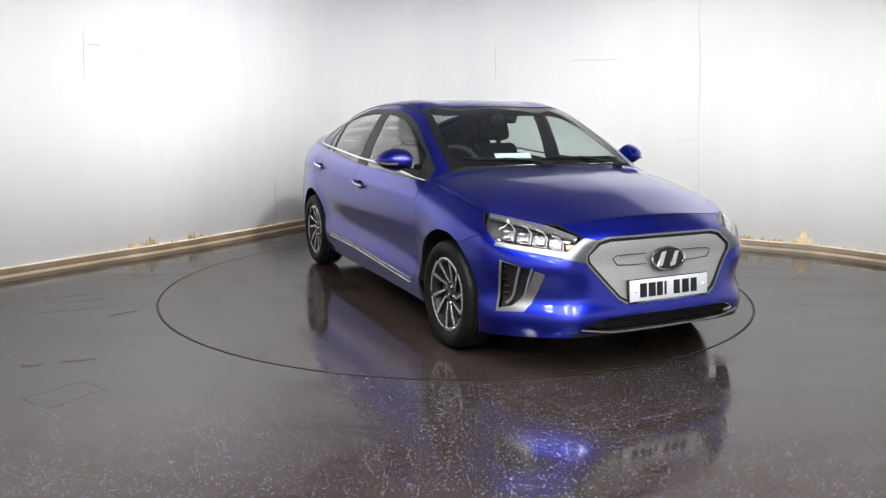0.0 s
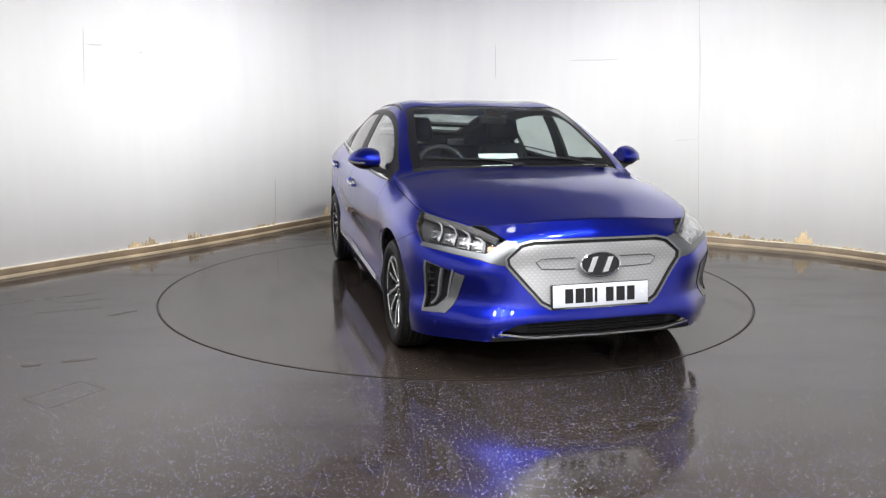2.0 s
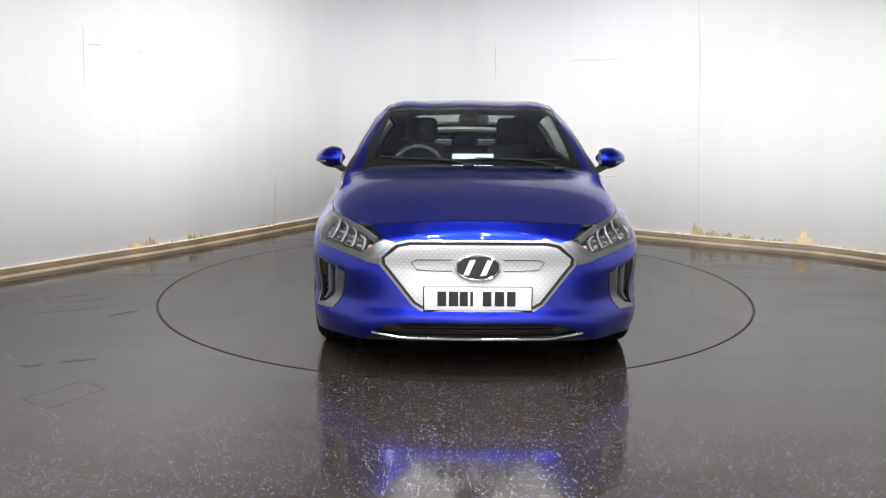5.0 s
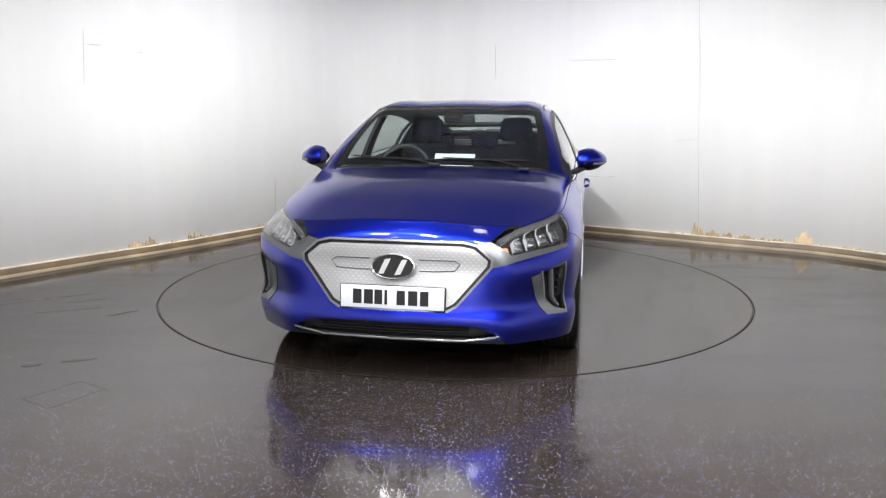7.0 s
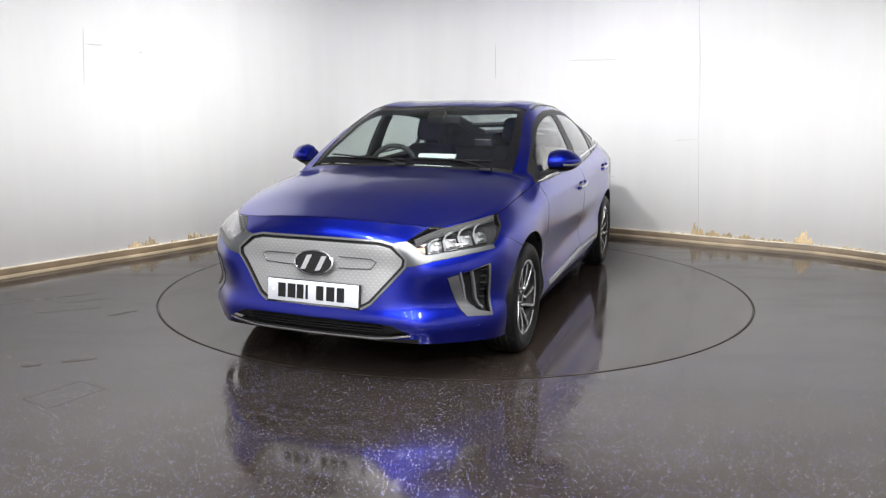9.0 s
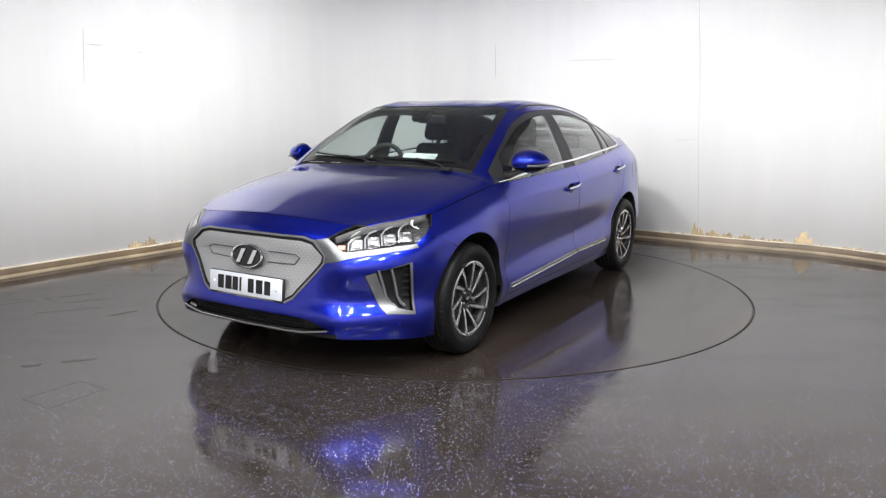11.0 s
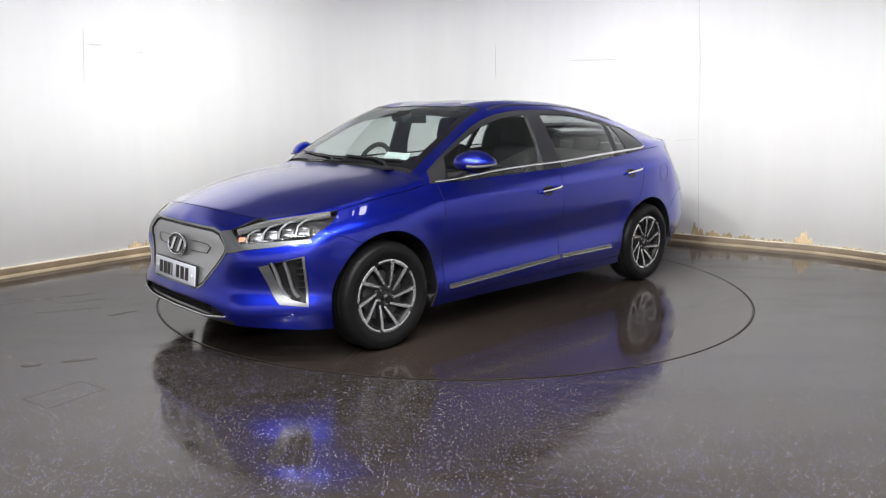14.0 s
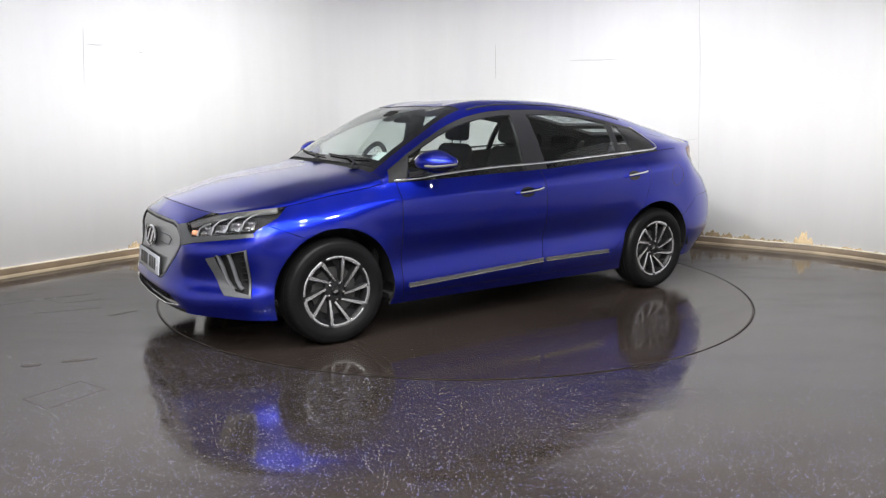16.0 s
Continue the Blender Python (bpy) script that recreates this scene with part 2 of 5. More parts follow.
def wall_plan(step=0.06):
    p = np.array(PLAN + PLAN[:1])
    ext = np.vstack([p[-3:-1], p, p[1:3]])
    s = np.concatenate([[0], np.cumsum(np.hypot(*np.diff(ext, axis=0).T))])
    a, b = s[2], s[-3]
    q = np.linspace(a, b, int((b - a) / step) + 1)
    return q - a, smooth_curve(s, ext, q)


WALL_S, WALL_P = wall_plan()


def on_wall(s):
    """Place and inward normal of the wall at arc length s."""
    L = WALL_S[-1]
    s = s % L
    x = np.interp([s, (s + 0.03) % L, (s - 0.03) % L], WALL_S, WALL_P[:, 0])
    y = np.interp([s, (s + 0.03) % L, (s - 0.03) % L], WALL_S, WALL_P[:, 1])
    d = Vector((x[1] - x[2], y[1] - y[2], 0)).normalized()
    return Vector((x[0], y[0], 0)), Vector((d.y, -d.x, 0)), d


def ring_band(name, material, profile, label, category):
    """A band round the room: profile of (distance in from the wall, z)."""
    n = len(WALL_P) - 1
    verts, faces = [], []
    for k in range(n):
        p, nn, _ = on_wall(WALL_S[k])
        verts += [p + nn * o + Vector((0, 0, z)) for o, z in profile]
    m = len(profile)
    for k in range(n):
        for j in range(m - 1):
            a, b = k * m + j, ((k + 1) % n) * m + j
            faces.append((a, b, b + 1, a + 1))
    ob = new(name, mesh_of(name, verts, faces, material, True))
    bpy.context.view_layer.update()
    return tagged(ob, label, category, kind="structure")


wall = ring_band("wall", WALL, [(0, CEIL), (0, 0), (-0.15, 0), (-0.15, CEIL)], "smooth curved white painted studio wall with faint marks", "wall")
baseboard = ring_band("baseboard", WOOD, [(0.001, 0.075), (0.012, 0.078), (0.020, 0.070), (0.022, 0.024), (0.022, 0.001)], "worn brown wooden baseboard along the white wall", "baseboard")
cap_strip = ring_band("trim_top", PALE_EDGE, [(0.0005, 0.088), (0.007, 0.088), (0.010, 0.084), (0.010, 0.0785), (0.0135, 0.0782)], "chipped off-white strip on the baseboard", "trim")
bead = ring_band("trim", WOOD_PALE, [(0.0225, 0.026), (0.032, 0.024), (0.036, 0.014), (0.034, 0.001)], "pale wooden bead at the foot of the baseboard", "trim")

TABLE_R = 2.227


def flat_ring(name, r0, outline, z, material, label, category):
    """Floor between the turntable's edge and an outline."""
    n = 192
    verts, faces = [], []
    for k in range(n):
        a = 2 * math.pi * k / n
        c, s = math.cos(a), math.sin(a)
        verts += [(r0 * c, r0 * s, z), (outline * c, outline * s - 2.2 * (outline > r0 + 1), z)]
    for k in range(n):
        a, b = 2 * k, 2 * ((k + 1) % n)
        faces.append((a, a + 1, b + 1, b))
    ob = new(name, mesh_of(name, verts, faces, material))
    return tagged(ob, label, category, kind="structure")


floor_ob = flat_ring("floor", TABLE_R + 0.007, 7.6, 0.0, FLOOR, "dark wet glossy resin floor with pale blue flakes", "floor")
pit = thing("turntable_gap", "dark narrow gap round the turntable deck", "floor gap", kind="structure")
bm = bmesh.new()
bmesh.ops.create_cone(bm, cap_ends=True, segments=96, radius1=TABLE_R + 0.05, radius2=TABLE_R + 0.05, depth=0.01)
bm.transform(pose(0, 0, -0.045))
part("pit_bottom", bm, GAP, pit)
ceil_ob = new("ceiling", mesh_of("ceiling", [(-6, -9.5, CEIL), (6, -9.5, CEIL), (6, 5, CEIL), (-6, 5, CEIL), (-6, -9.5, CEIL + 0.1), (6, -9.5, CEIL + 0.1), (6, 5, CEIL + 0.1), (-6, 5, CEIL + 0.1)], [(0, 3, 2, 1), (4, 5, 6, 7)], CEILING))
tagged(ceil_ob, "plain mid grey painted studio ceiling", "ceiling", kind="structure")

# turntable deck, turned with the car
deck = thing("turntable", "round dark wet turntable deck set flush in the floor", "turntable")
bm = bmesh.new()
bmesh.ops.create_cone(bm, cap_ends=True, segments=192, radius1=TABLE_R, radius2=TABLE_R, depth=0.04)
bm.transform(pose(0, 0, -0.0195))
bmesh.ops.bevel(bm, geom=[e for e in bm.edges if e.calc_length() < 0.2 and e.verts[0].co.z > 0 and e.verts[1].co.z > 0], offset=0.004, segments=2, affect="EDGES")
part("deck", bm, DISC, deck)
edge = sweep([(2.221 * math.cos(2 * math.pi * k / 192), 2.221 * math.sin(2 * math.pi * k / 192), 0.0008) for k in range(193)], 0.006, 0.002, (0, 0, 1), cap=False)
part("edge_ring", edge, STEEL_EDGE, deck, "worn thin metal edge")


def ceiling_light(x, y, tilt, turn):
    t = thing("ceiling_light", "square white ceiling light panel, switched on; tilted ones are added to light the walls", "ceiling light", "ceiling lights", at=fixture_pose(x, y, tilt, turn))
    fr = bmesh.new()
    for m in (pose(0, 0.11, -0.03), pose(0, -0.11, -0.03)):
        b2 = rbox(0.26, 0.04, 0.06, 0.005, 1, m)
        me = bpy.data.meshes.new("t")
        b2.to_mesh(me)
        b2.free()
        fr.from_mesh(me)
    for m in (pose(0.11, 0, -0.03), pose(-0.11, 0, -0.03)):
        b2 = rbox(0.04, 0.18, 0.06, 0.005, 1, m)
        me = bpy.data.meshes.new("t")
        b2.to_mesh(me)
        b2.free()
        fr.from_mesh(me)
    part("frame", fr, SILVER, t)
    part("diffuser", rbox(0.18, 0.18, 0.01, 0, 1, pose(0, 0, -0.05)), GLOW, t, "glowing white diffuser")
    if tilt:
        part("stem", rbox(0.03, 0.03, 0.12, 0.004, 1, pose(0, 0, 0, -tilt, 0, 0) @ pose(0, 0, 0.035)), SILVER, t)
    return t


# the tilted fixtures belong to the added wall lamps
for lx, ly, tl, tn in LAMPS + [w[:4] for w in ADDED_WASHERS]:
    ceiling_light(lx, ly, tl, tn)


# ================= the car body: a lofted half shell =================
# rows from nose to tail: edge x, centre x, edge y z, rail y z, inner y z, centre z
ROWS_A = [(1.925, 2.056, .612, .774, .565, .778, .420, .789, .812), (1.80, 1.885, .706, .793, .652, .803, .500, .825, .858), (1.60, 1.67, .788, .819, .735, .845, .575, .882, .917),
          (1.35, 1.38, .806, .866, .757, .904, .600, .940, .966), (1.118, 1.16, .812, .898, .768, .938, .630, .968, .992), (0.99, 1.05, .822, .926, .770, .962, .690, .985, 1.012),
          (0.78, 0.88, .845, .930, .740, 1.085, .670, 1.108, 1.122), (0.60, 0.69, .850, .938, .705, 1.180, .640, 1.205, 1.235), (0.40, 0.49, .853, .946, .665, 1.272, .602, 1.308, 1.342)]
ROWS_B = [(0.15, 0.21, .855, .955, .645, 1.343, .570, 1.393, 1.416), (-0.25, -0.25, .852, .968, .640, 1.366, .555, 1.412, 1.443), (-0.60, -0.60, .840, .993, .635, 1.352, .540, 1.400, 1.434),
          (-0.95, -0.95, .818, 1.020, .635, 1.296, .530, 1.362, 1.402), (-1.25, -1.25, .795, 1.044, .635, 1.235, .530, 1.308, 1.345), (-1.55, -1.56, .765, 1.068, .640, 1.170, .530, 1.236, 1.270),
          (-1.80, -1.86, .715, 1.080, .630, 1.132, .520, 1.174, 1.204), (-1.975, -2.09, .640, 1.092, .590, 1.114, .470, 1.132, 1.144)]
ROWS = np.array(ROWS_A + ROWS_B)
SUB = 7
V_NODE = np.array([0, .16, .33, .42, .70, 1.0])
V_SUB = [5, 5, 3, 6, 6]


def top_patch():
    t_node = -ROWS[:, 0]
    r = np.arange(0, (len(ROWS) - 1) * SUB + 1) / SUB
    t = np.interp(r, np.arange(len(ROWS)), t_node)
    # the hood and the cabin meet in a fold under the cowl
    k = 5 * SUB + 1
    hood, cabin = smooth_curve(t_node[:6], ROWS[:6], t[:k]), smooth_curve(t_node[5:], ROWS[5:], t[k - 1:])
    for piece, times in ((hood, 8), (cabin, 5)):
        for _ in range(times):
            piece[1:-1] = (piece[:-2] + 2 * piece[1:-1] + piece[2:]) / 4
    R = np.vstack([hood, cabin[1:]])
    vq = np.concatenate([np.linspace(i, i + 1, n, endpoint=False) for i, n in enumerate(V_SUB)] + [[5.0]])
    vt = np.interp(vq, np.arange(6), V_NODE)
    G = np.empty((len(r), len(vq), 3))
    for k, (xe, xc, ye, ze, y2, z2, y3, z3, zc) in enumerate(R):
        green = min(1, max(0, (z2 - ze - 0.05) / 0.12))
        y1 = (ye + y2) / 2 + 0.022 * green + 0.004 * (1 - green)
        z1 = (ze + z2) / 2 + 0.006 * (1 - green)
        y4 = y3 * 0.5
        z4 = zc - (zc - z3) * 0.24
        P = np.array([(ye, ze), (y1, z1), (y2, z2), (y3, z3), (y4, z4), (0, zc)])
        along = np.concatenate([[0], np.cumsum(np.hypot(*np.diff(P, axis=0).T))])
        C = smooth_curve(along, P, np.interp(vq, np.arange(6), along))
        C[-1, 0] = 0
        x = xe + (xc - xe) * (1 - np.clip(C[:, 0] / ye, 0, 1) ** 2)
        G[k, :, 0], G[k, :, 1], G[k, :, 2] = x, C[:, 0], C[:, 1]
    # even out the hood's crown from side to side
    for _ in range(10):
        H = G[:5 * SUB - 3]
        H[:, 4:-1] = (H[:, 3:-2] + 2 * H[:, 4:-1] + H[:, 5:]) / 4
    return r, vq, G


R_Q, V_Q, TOP = top_patch()


def t_of(u):
    """Girth parameter from the node number: 0 front centre, 1 front corner, 17 rear corner, 18 rear centre."""
    u = np.asarray(u, float)
    side = np.interp(u - 1, np.arange(len(ROWS)), -ROWS[:, 0])
    return np.where(u < 1, -ROWS[0, 0] - 0.7 * (1 - u), np.where(u > 17, -ROWS[-1, 0] + 0.65 * (u - 17), side))


LINES = [
    # shoulder
    [(0, 2.130, 0, .735), (.6, 2.100, .40, .715), (1, 2.020, .605, .692), (2, 1.84, .800, .700), (3, 1.63, .868, .730), (4, 1.35, .888, .760), (6, .99, .886, .802), (9, .40, .893, .848), (11, -.25, .893, .890), (13, -.95, .884, .930), (15, -1.55, .862, .962), (16, -1.79, .812, .968), (17, -1.945, .690, .965), (17.5, -2.05, .38, .985), (18, -2.09, 0, .99)],
    # flank
    [(0, 2.155, 0, .580), (.6, 2.125, .42, .580), (1, 2.054, .645, .575), (2, 1.868, .824, .580), (3, 1.64, .887, .600), (4, 1.35, .902, .620), (6, .99, .897, .640), (9, .40, .902, .650), (11, -.25, .902, .665), (13, -.95, .899, .715), (15, -1.55, .886, .780), (16, -1.84, .840, .800), (17, -2.065, .73, .800), (17.5, -2.165, .40, .8), (18, -2.20, 0, .80)],
    [(0, 2.188, 0, .440), (.6, 2.155, .43, .430), (1, 2.034, .632, .420), (2, 1.852, .810, .420), (3, 1.645, .884, .420), (4, 1.35, .900, .420), (6, .99, .876, .445), (9, .40, .868, .475), (11, -.25, .868, .488), (13, -.95, .874, .510), (15, -1.55, .884, .520), (16, -1.88, .845, .550), (17, -2.15, .735, .60), (17.5, -2.2, .40, .6), (18, -2.235, 0, .60)],
    # sill
    [(0, 2.212, 0, .310), (.6, 2.175, .44, .310), (1, 2.062, .645, .300), (2, 1.87, .820, .300), (3, 1.66, .885, .290), (4, 1.35, .893, .290), (6, .99, .893, .290), (9, .40, .893, .305), (11, -.25, .893, .320), (13, -.95, .893, .340), (15, -1.55, .882, .350), (16, -1.90, .835, .380), (17, -2.15, .72, .40), (17.5, -2.19, .40, .4), (18, -2.22, 0, .40)],
    [(0, 2.185, 0, .232), (.6, 2.150, .435, .228), (1, 2.045, .632, .215), (2, 1.86, .798, .200), (3, 1.66, .868, .190), (4, 1.35, .875, .185), (6, .99, .862, .185), (9, .40, .850, .185), (11, -.25, .850, .185), (13, -.95, .850, .190), (15, -1.55, .835, .205), (16, -1.87, .780, .22), (17, -2.07, .66, .24), (17.5, -2.15, .38, .25), (18, -2.17, 0, .25)],
]
LEVEL_T = np.array([0, .13, .28, .43, .55, .65])
LEVEL_SUB = [12, 12, 12, 10, 5]
N_F, N_R = 26, 14


def belt_patch():
    seam = TOP[:, 0]
    nose = TOP[0][::-1]
    tail = TOP[-1]
    # girth stations: those of the seam, so that both patches share their edge
    nose_u = 1 - (nose[::-1][:, 1][0] - nose[:, 1]) / nose[-1, 1]
    u = np.concatenate([nose[:, 1] / nose[-1, 1], 1 + R_Q[1:], 17 + 1 - tail[1:, 1] / tail[0, 1]])
    edge = np.vstack([nose, seam[1:], tail[1:]])
    t = t_of(u)
    levels = [edge]
    for line in LINES:
        a = np.array(line)
        c = smooth_curve(t_of(a[:, 0]), a[:, 1:], t)
        for _ in range(3):
            c[1:-1] = (c[:-2] + 2 * c[1:-1] + c[2:]) / 4
        c[0, 1] = c[-1, 1] = 0
        levels.append(c)
    levels = np.array(levels)
    lq = np.concatenate([np.linspace(LEVEL_T[i], LEVEL_T[i + 1], n, endpoint=False) for i, n in enumerate(LEVEL_SUB)] + [LEVEL_T[-1:]])
    n_u = len(u)
    flat = smooth_curve(LEVEL_T, levels.reshape(len(LEVEL_T), -1), lq).reshape(len(lq), n_u, 3)
    # flares and lips round the wheel arches
    x, z, out = flat[:, :, 0], flat[:, :, 2], flat[:, :, 1] > 0.6
    for cx, r0 in ((1.35, 0.378), (-1.35, 0.374)):
        d = np.hypot(x - cx, z - 0.312)
        y_add = 0.005 / (1 + np.exp(np.clip((d - r0 - 0.062) / 0.014, -40, 40))) + 0.004 * np.exp(-((d - r0) / 0.02) ** 2)
        flat[:, :, 1] += y_add * out * np.clip((z - 0.38) / 0.15, 0, 1)
    # crease along the doors, through the handles to the tail light
    crease = np.interp(x, [-1.8, -1.23, -.70, -.16, .39, .93, 1.25], [.965, .909, .877, .858, .846, .828, .815])
    fade = np.clip((1.3 - x) / 0.35, 0, 1) * np.clip((x + 1.85) / 0.3, 0, 1)
    dz = z - crease
    flat[:, :, 1] += 0.010 * fade * out * np.where(dz > 0, np.exp(-dz / 0.045), np.exp(dz / 0.09))
    # shelf of the bumper over the lower intake
    shelf = 1 / (1 + np.exp(np.clip((z - 0.372) / 0.011, -40, 40)))
    near = np.clip((x - 1.62) / 0.2, 0, 1)
    flat[:, :, 0] += 0.007 * shelf * near
    flat[:, :, 1] += 0.005 * shelf * near * np.clip(flat[:, :, 1] / 0.6, 0, 1)
    return flat


BELT = belt_patch()


def grid_faces(n, m, off):
    return [(off + i * m + j, off + i * m + j + 1, off + (i + 1) * m + j + 1, off + (i + 1) * m + j) for i in range(n - 1) for j in range(m - 1)]


def build_half():
    """The welded half shell, its tree for normals, and the grid places of its faces."""
    n1, m1 = TOP.shape[:2]
    n2, m2 = BELT.shape[:2]
    bm = bmesh.new()
    vs = [bm.verts.new(p) for p in TOP.reshape(-1, 3)] + [bm.verts.new(p) for p in BELT.reshape(-1, 3)]
    kind = bm.faces.layers.int.new("kind")
    row = bm.faces.layers.float.new("row")
    col = bm.faces.layers.float.new("col")
    for i in range(n1 - 1):
        for j in range(m1 - 1):
            a = i * m1 + j
            f = bm.faces.new((vs[a], vs[a + 1], vs[a + m1 + 1], vs[a + m1]))
            f[kind], f[row], f[col] = 1, (R_Q[i] + R_Q[i + 1]) / 2, (V_Q[j] + V_Q[j + 1]) / 2
    o = n1 * m1
    for i in range(n2 - 1):
        for j in range(m2 - 1):
            a = o + i * m2 + j
            f = bm.faces.new((vs[a], vs[a + 1], vs[a + m2 + 1], vs[a + m2]))
            f[kind] = 2
    bmesh.ops.remove_doubles(bm, verts=bm.verts[:], dist=0.0004)
    bmesh.ops.recalc_face_normals(bm, faces=bm.faces[:])
    bm.normal_update()
    up = sum((f.normal.z for f in bm.faces if f[kind] == 1), 0.0)
    if up < 0:
        bmesh.ops.reverse_faces(bm, faces=bm.faces[:])
    bm.normal_update()
    return bm


HALF = build_half()
from mathutils.bvhtree import BVHTree


def smooth_normals(bm):
    bm.verts.ensure_lookup_table()
    out = {}
    for v in bm.verts:
        n = v.normal.copy()
        if v.co.y < 1e-4:
            n.y = 0
            n.normalize()
        out[v.index] = n
    tris = [t for t in bm.calc_loop_triangles()]
    polys = [[l.vert.index for l in t] for t in tris]
    co = [v.co.copy() for v in bm.verts]
    tree = BVHTree.FromPolygons(co, polys)
    return tree, polys, co, out


HALF.verts.index_update()
SKIN = smooth_normals(HALF)
from mathutils.interpolate import poly_3d_calc


def skin_normal(p):
    tree, polys, co, nn = SKIN
    q, _, i, _ = tree.find_nearest(p)
    tri = polys[i]
    w = poly_3d_calc([co[k] for k in tri], q)
    n = sum((nn[k] * a for k, a in zip(tri, w)), Vector())
    return n.normalized()


def skin_at(x=None, y=None, z=None):
    """The point of the shell straight in from outside: along y, x or z, whichever is not given."""
    tree = SKIN[0]
    if y is None:
        hit = tree.ray_cast(Vector((x, 2.0, z)), Vector((0, -1, 0)))
    elif x is None:
        hit = tree.ray_cast(Vector((3.5, y, z)), Vector((-1, 0, 0)))
    else:
        hit = tree.ray_cast(Vector((x, y, 3.0)), Vector((0, 0, -1)))
    return hit[0]


Q2 = math.sqrt(0.5)
SIDE = lambda p: (p.x, p.z)
FRONT = lambda p: (p.y, p.z)
DIAG = lambda p: ((p.y - p.x) * Q2, p.z)
AXES = {"side": (SIDE, Vector((1, 0, 0))), "front": (FRONT, Vector((0, 1, 0))), "diag": (DIAG, Vector((-Q2, Q2, 0)))}


def cut(way, line, keep, closed=False):
    """Splits the shell's faces along a line drawn in a projection."""
    proj, ax = AXES[way]
    kind = HALF.faces.layers.int["kind"]
    pairs = list(zip(line, line[1:] + line[:1])) if closed else list(zip(line, line[1:]))
    for (a0, b0), (a1, b1) in pairs:
        lo, hi = (min(a0, a1) - 0.002, min(b0, b1) - 0.002), (max(a0, a1) + 0.002, max(b0, b1) + 0.002)
        fs = []
        for f in HALF.faces:
            if not keep(f, f[kind]):
                continue
            ps = [proj(v.co) for v in f.verts]
            if max(p[0] for p in ps) < lo[0] or min(p[0] for p in ps) > hi[0] or max(p[1] for p in ps) < lo[1] or min(p[1] for p in ps) > hi[1]:
                continue
            fs.append(f)
        if not fs:
            continue
        d = Vector((a1 - a0, b1 - b0))
        n2 = Vector((d.y, -d.x)).normalized()
        normal = ax * n2.x + Vector((0, 0, 1)) * n2.y
        point = ax * a0 + Vector((0, 0, 1)) * b0
        geom = list({e for f in fs for e in f.edges} | {v for f in fs for v in f.verts}) + fs
        bmesh.ops.bisect_plane(HALF, geom=geom, dist=0.00005, plane_co=point, plane_no=normal)


def inside(poly, p):
    c = False
    n = len(poly)
    for k in range(n):
        (x0, y0), (x1, y1) = poly[k], poly[(k + 1) % n]
        if (y0 > p[1]) != (y1 > p[1]) and p[0] < (x1 - x0) * (p[1] - y0) / (y1 - y0) + x0:
            c = not c
    return c


def circle(cx, cz, r, n=40):
    return [(cx + r * math.cos(2 * math.pi * k / n), cz + r * math.sin(2 * math.pi * k / n)) for k in range(n)]


def shrink(poly, d):
    """The outline moved inward by d (counter-clockwise or not)."""
    n = len(poly)
    area = sum(poly[k][0] * poly[(k + 1) % n][1] - poly[(k + 1) % n][0] * poly[k][1] for k in range(n))
    s = 1 if area > 0 else -1
    out = []
    for k in range(n):
        p, a, b = Vector(poly[k]), Vector(poly[k - 1]), Vector(poly[(k + 1) % n])
        n1 = Vector((-(p - a).y, (p - a).x)).normalized() * s
        n2 = Vector((-(b - p).y, (b - p).x)).normalized() * s
        m = (n1 + n2).normalized()
        out.append(tuple(p + m * (d / max(0.35, m.dot(n1)))))
    return out


ARCH_F, ARCH_R = circle(1.35, 0.312, 0.378), circle(-1.35, 0.312, 0.374)
LAMP = [(-1.138, .722), (-1.066, .658), (-.70, .689), (-.60, .765), (-.572, .845), (-.60, .95), (-.85, .95), (-.945, .803)]
SURROUND = [(-1.205, .668), (-1.195, .712), (-1.138, .722), (-1.066, .658), (-.70, .689), (-.69, .670), (-1.045, .628), (-1.165, .600), (-1.20, .622)]
FOG_IN = [(-.915, .559), (-.742, .594), (-.727, .350), (-.800, .368), (-.864, .424)]
FOG = [(-.970, .545), (-.728, .602), (-.713, .332), (-.865, .343), (-.900, .385)]
GRILLE_OUT = [(-.01, .728), (.34, .724), (.41, .708), (.486, .640), (.482, .600), (.320, .412), (.275, .386), (-.01, .386)]
GRILLE_MID = [(-.01, .718), (.335, .714), (.402, .699), (.474, .637), (.470, .603), (.313, .420), (.270, .397), (-.01, .397)]
GRILLE_IN = [(-.01, .704), (.328, .701), (.390, .688), (.458, .634), (.454, .606), (.304, .430), (.264, .409), (-.01, .409)]
INTAKE = [(-.01, .330), (.34, .328), (.43, .318), (.525, .268), (.40, .252), (-.01, .248)]
FENDER_LINE = [(1.80, .752), (1.668, .700), (1.50, .628)]
DOOR_F = [(.90, .985), (.925, .94), (.915, .82), (.916, .46), (.907, .20)]
DOOR_M = [(-.165, 1.04), (-.175, 1.007), (-.212, .81), (-.221, .58), (-.20, .36), (-.185, .245)]
DOOR_R = [(-1.10, 1.08), (-1.123, 1.058), (-1.20, .99), (-1.238, .905), (-1.228, .80), (-1.19, .70), (-1.086, .553), (-.902, .355), (-.80, .245)]
DOOR_B = [(.92, .245), (-.82, .245)]
TAIL = [(-1.795, 1.005), (-1.93, .955), (-2.2, .95), (-2.2, 1.06), (-1.94, 1.082), (-1.86, 1.070)]
BUMPER_R = [(-1.66, .56), (-1.85, .70), (-2.3, .72)]
DLO_F = [(.985, .90), (.90, 1.10)]
SAIL = [(.86, .93), (.77, 1.14)]
PANE_F = [(-.065, .95), (-.055, 1.40)]
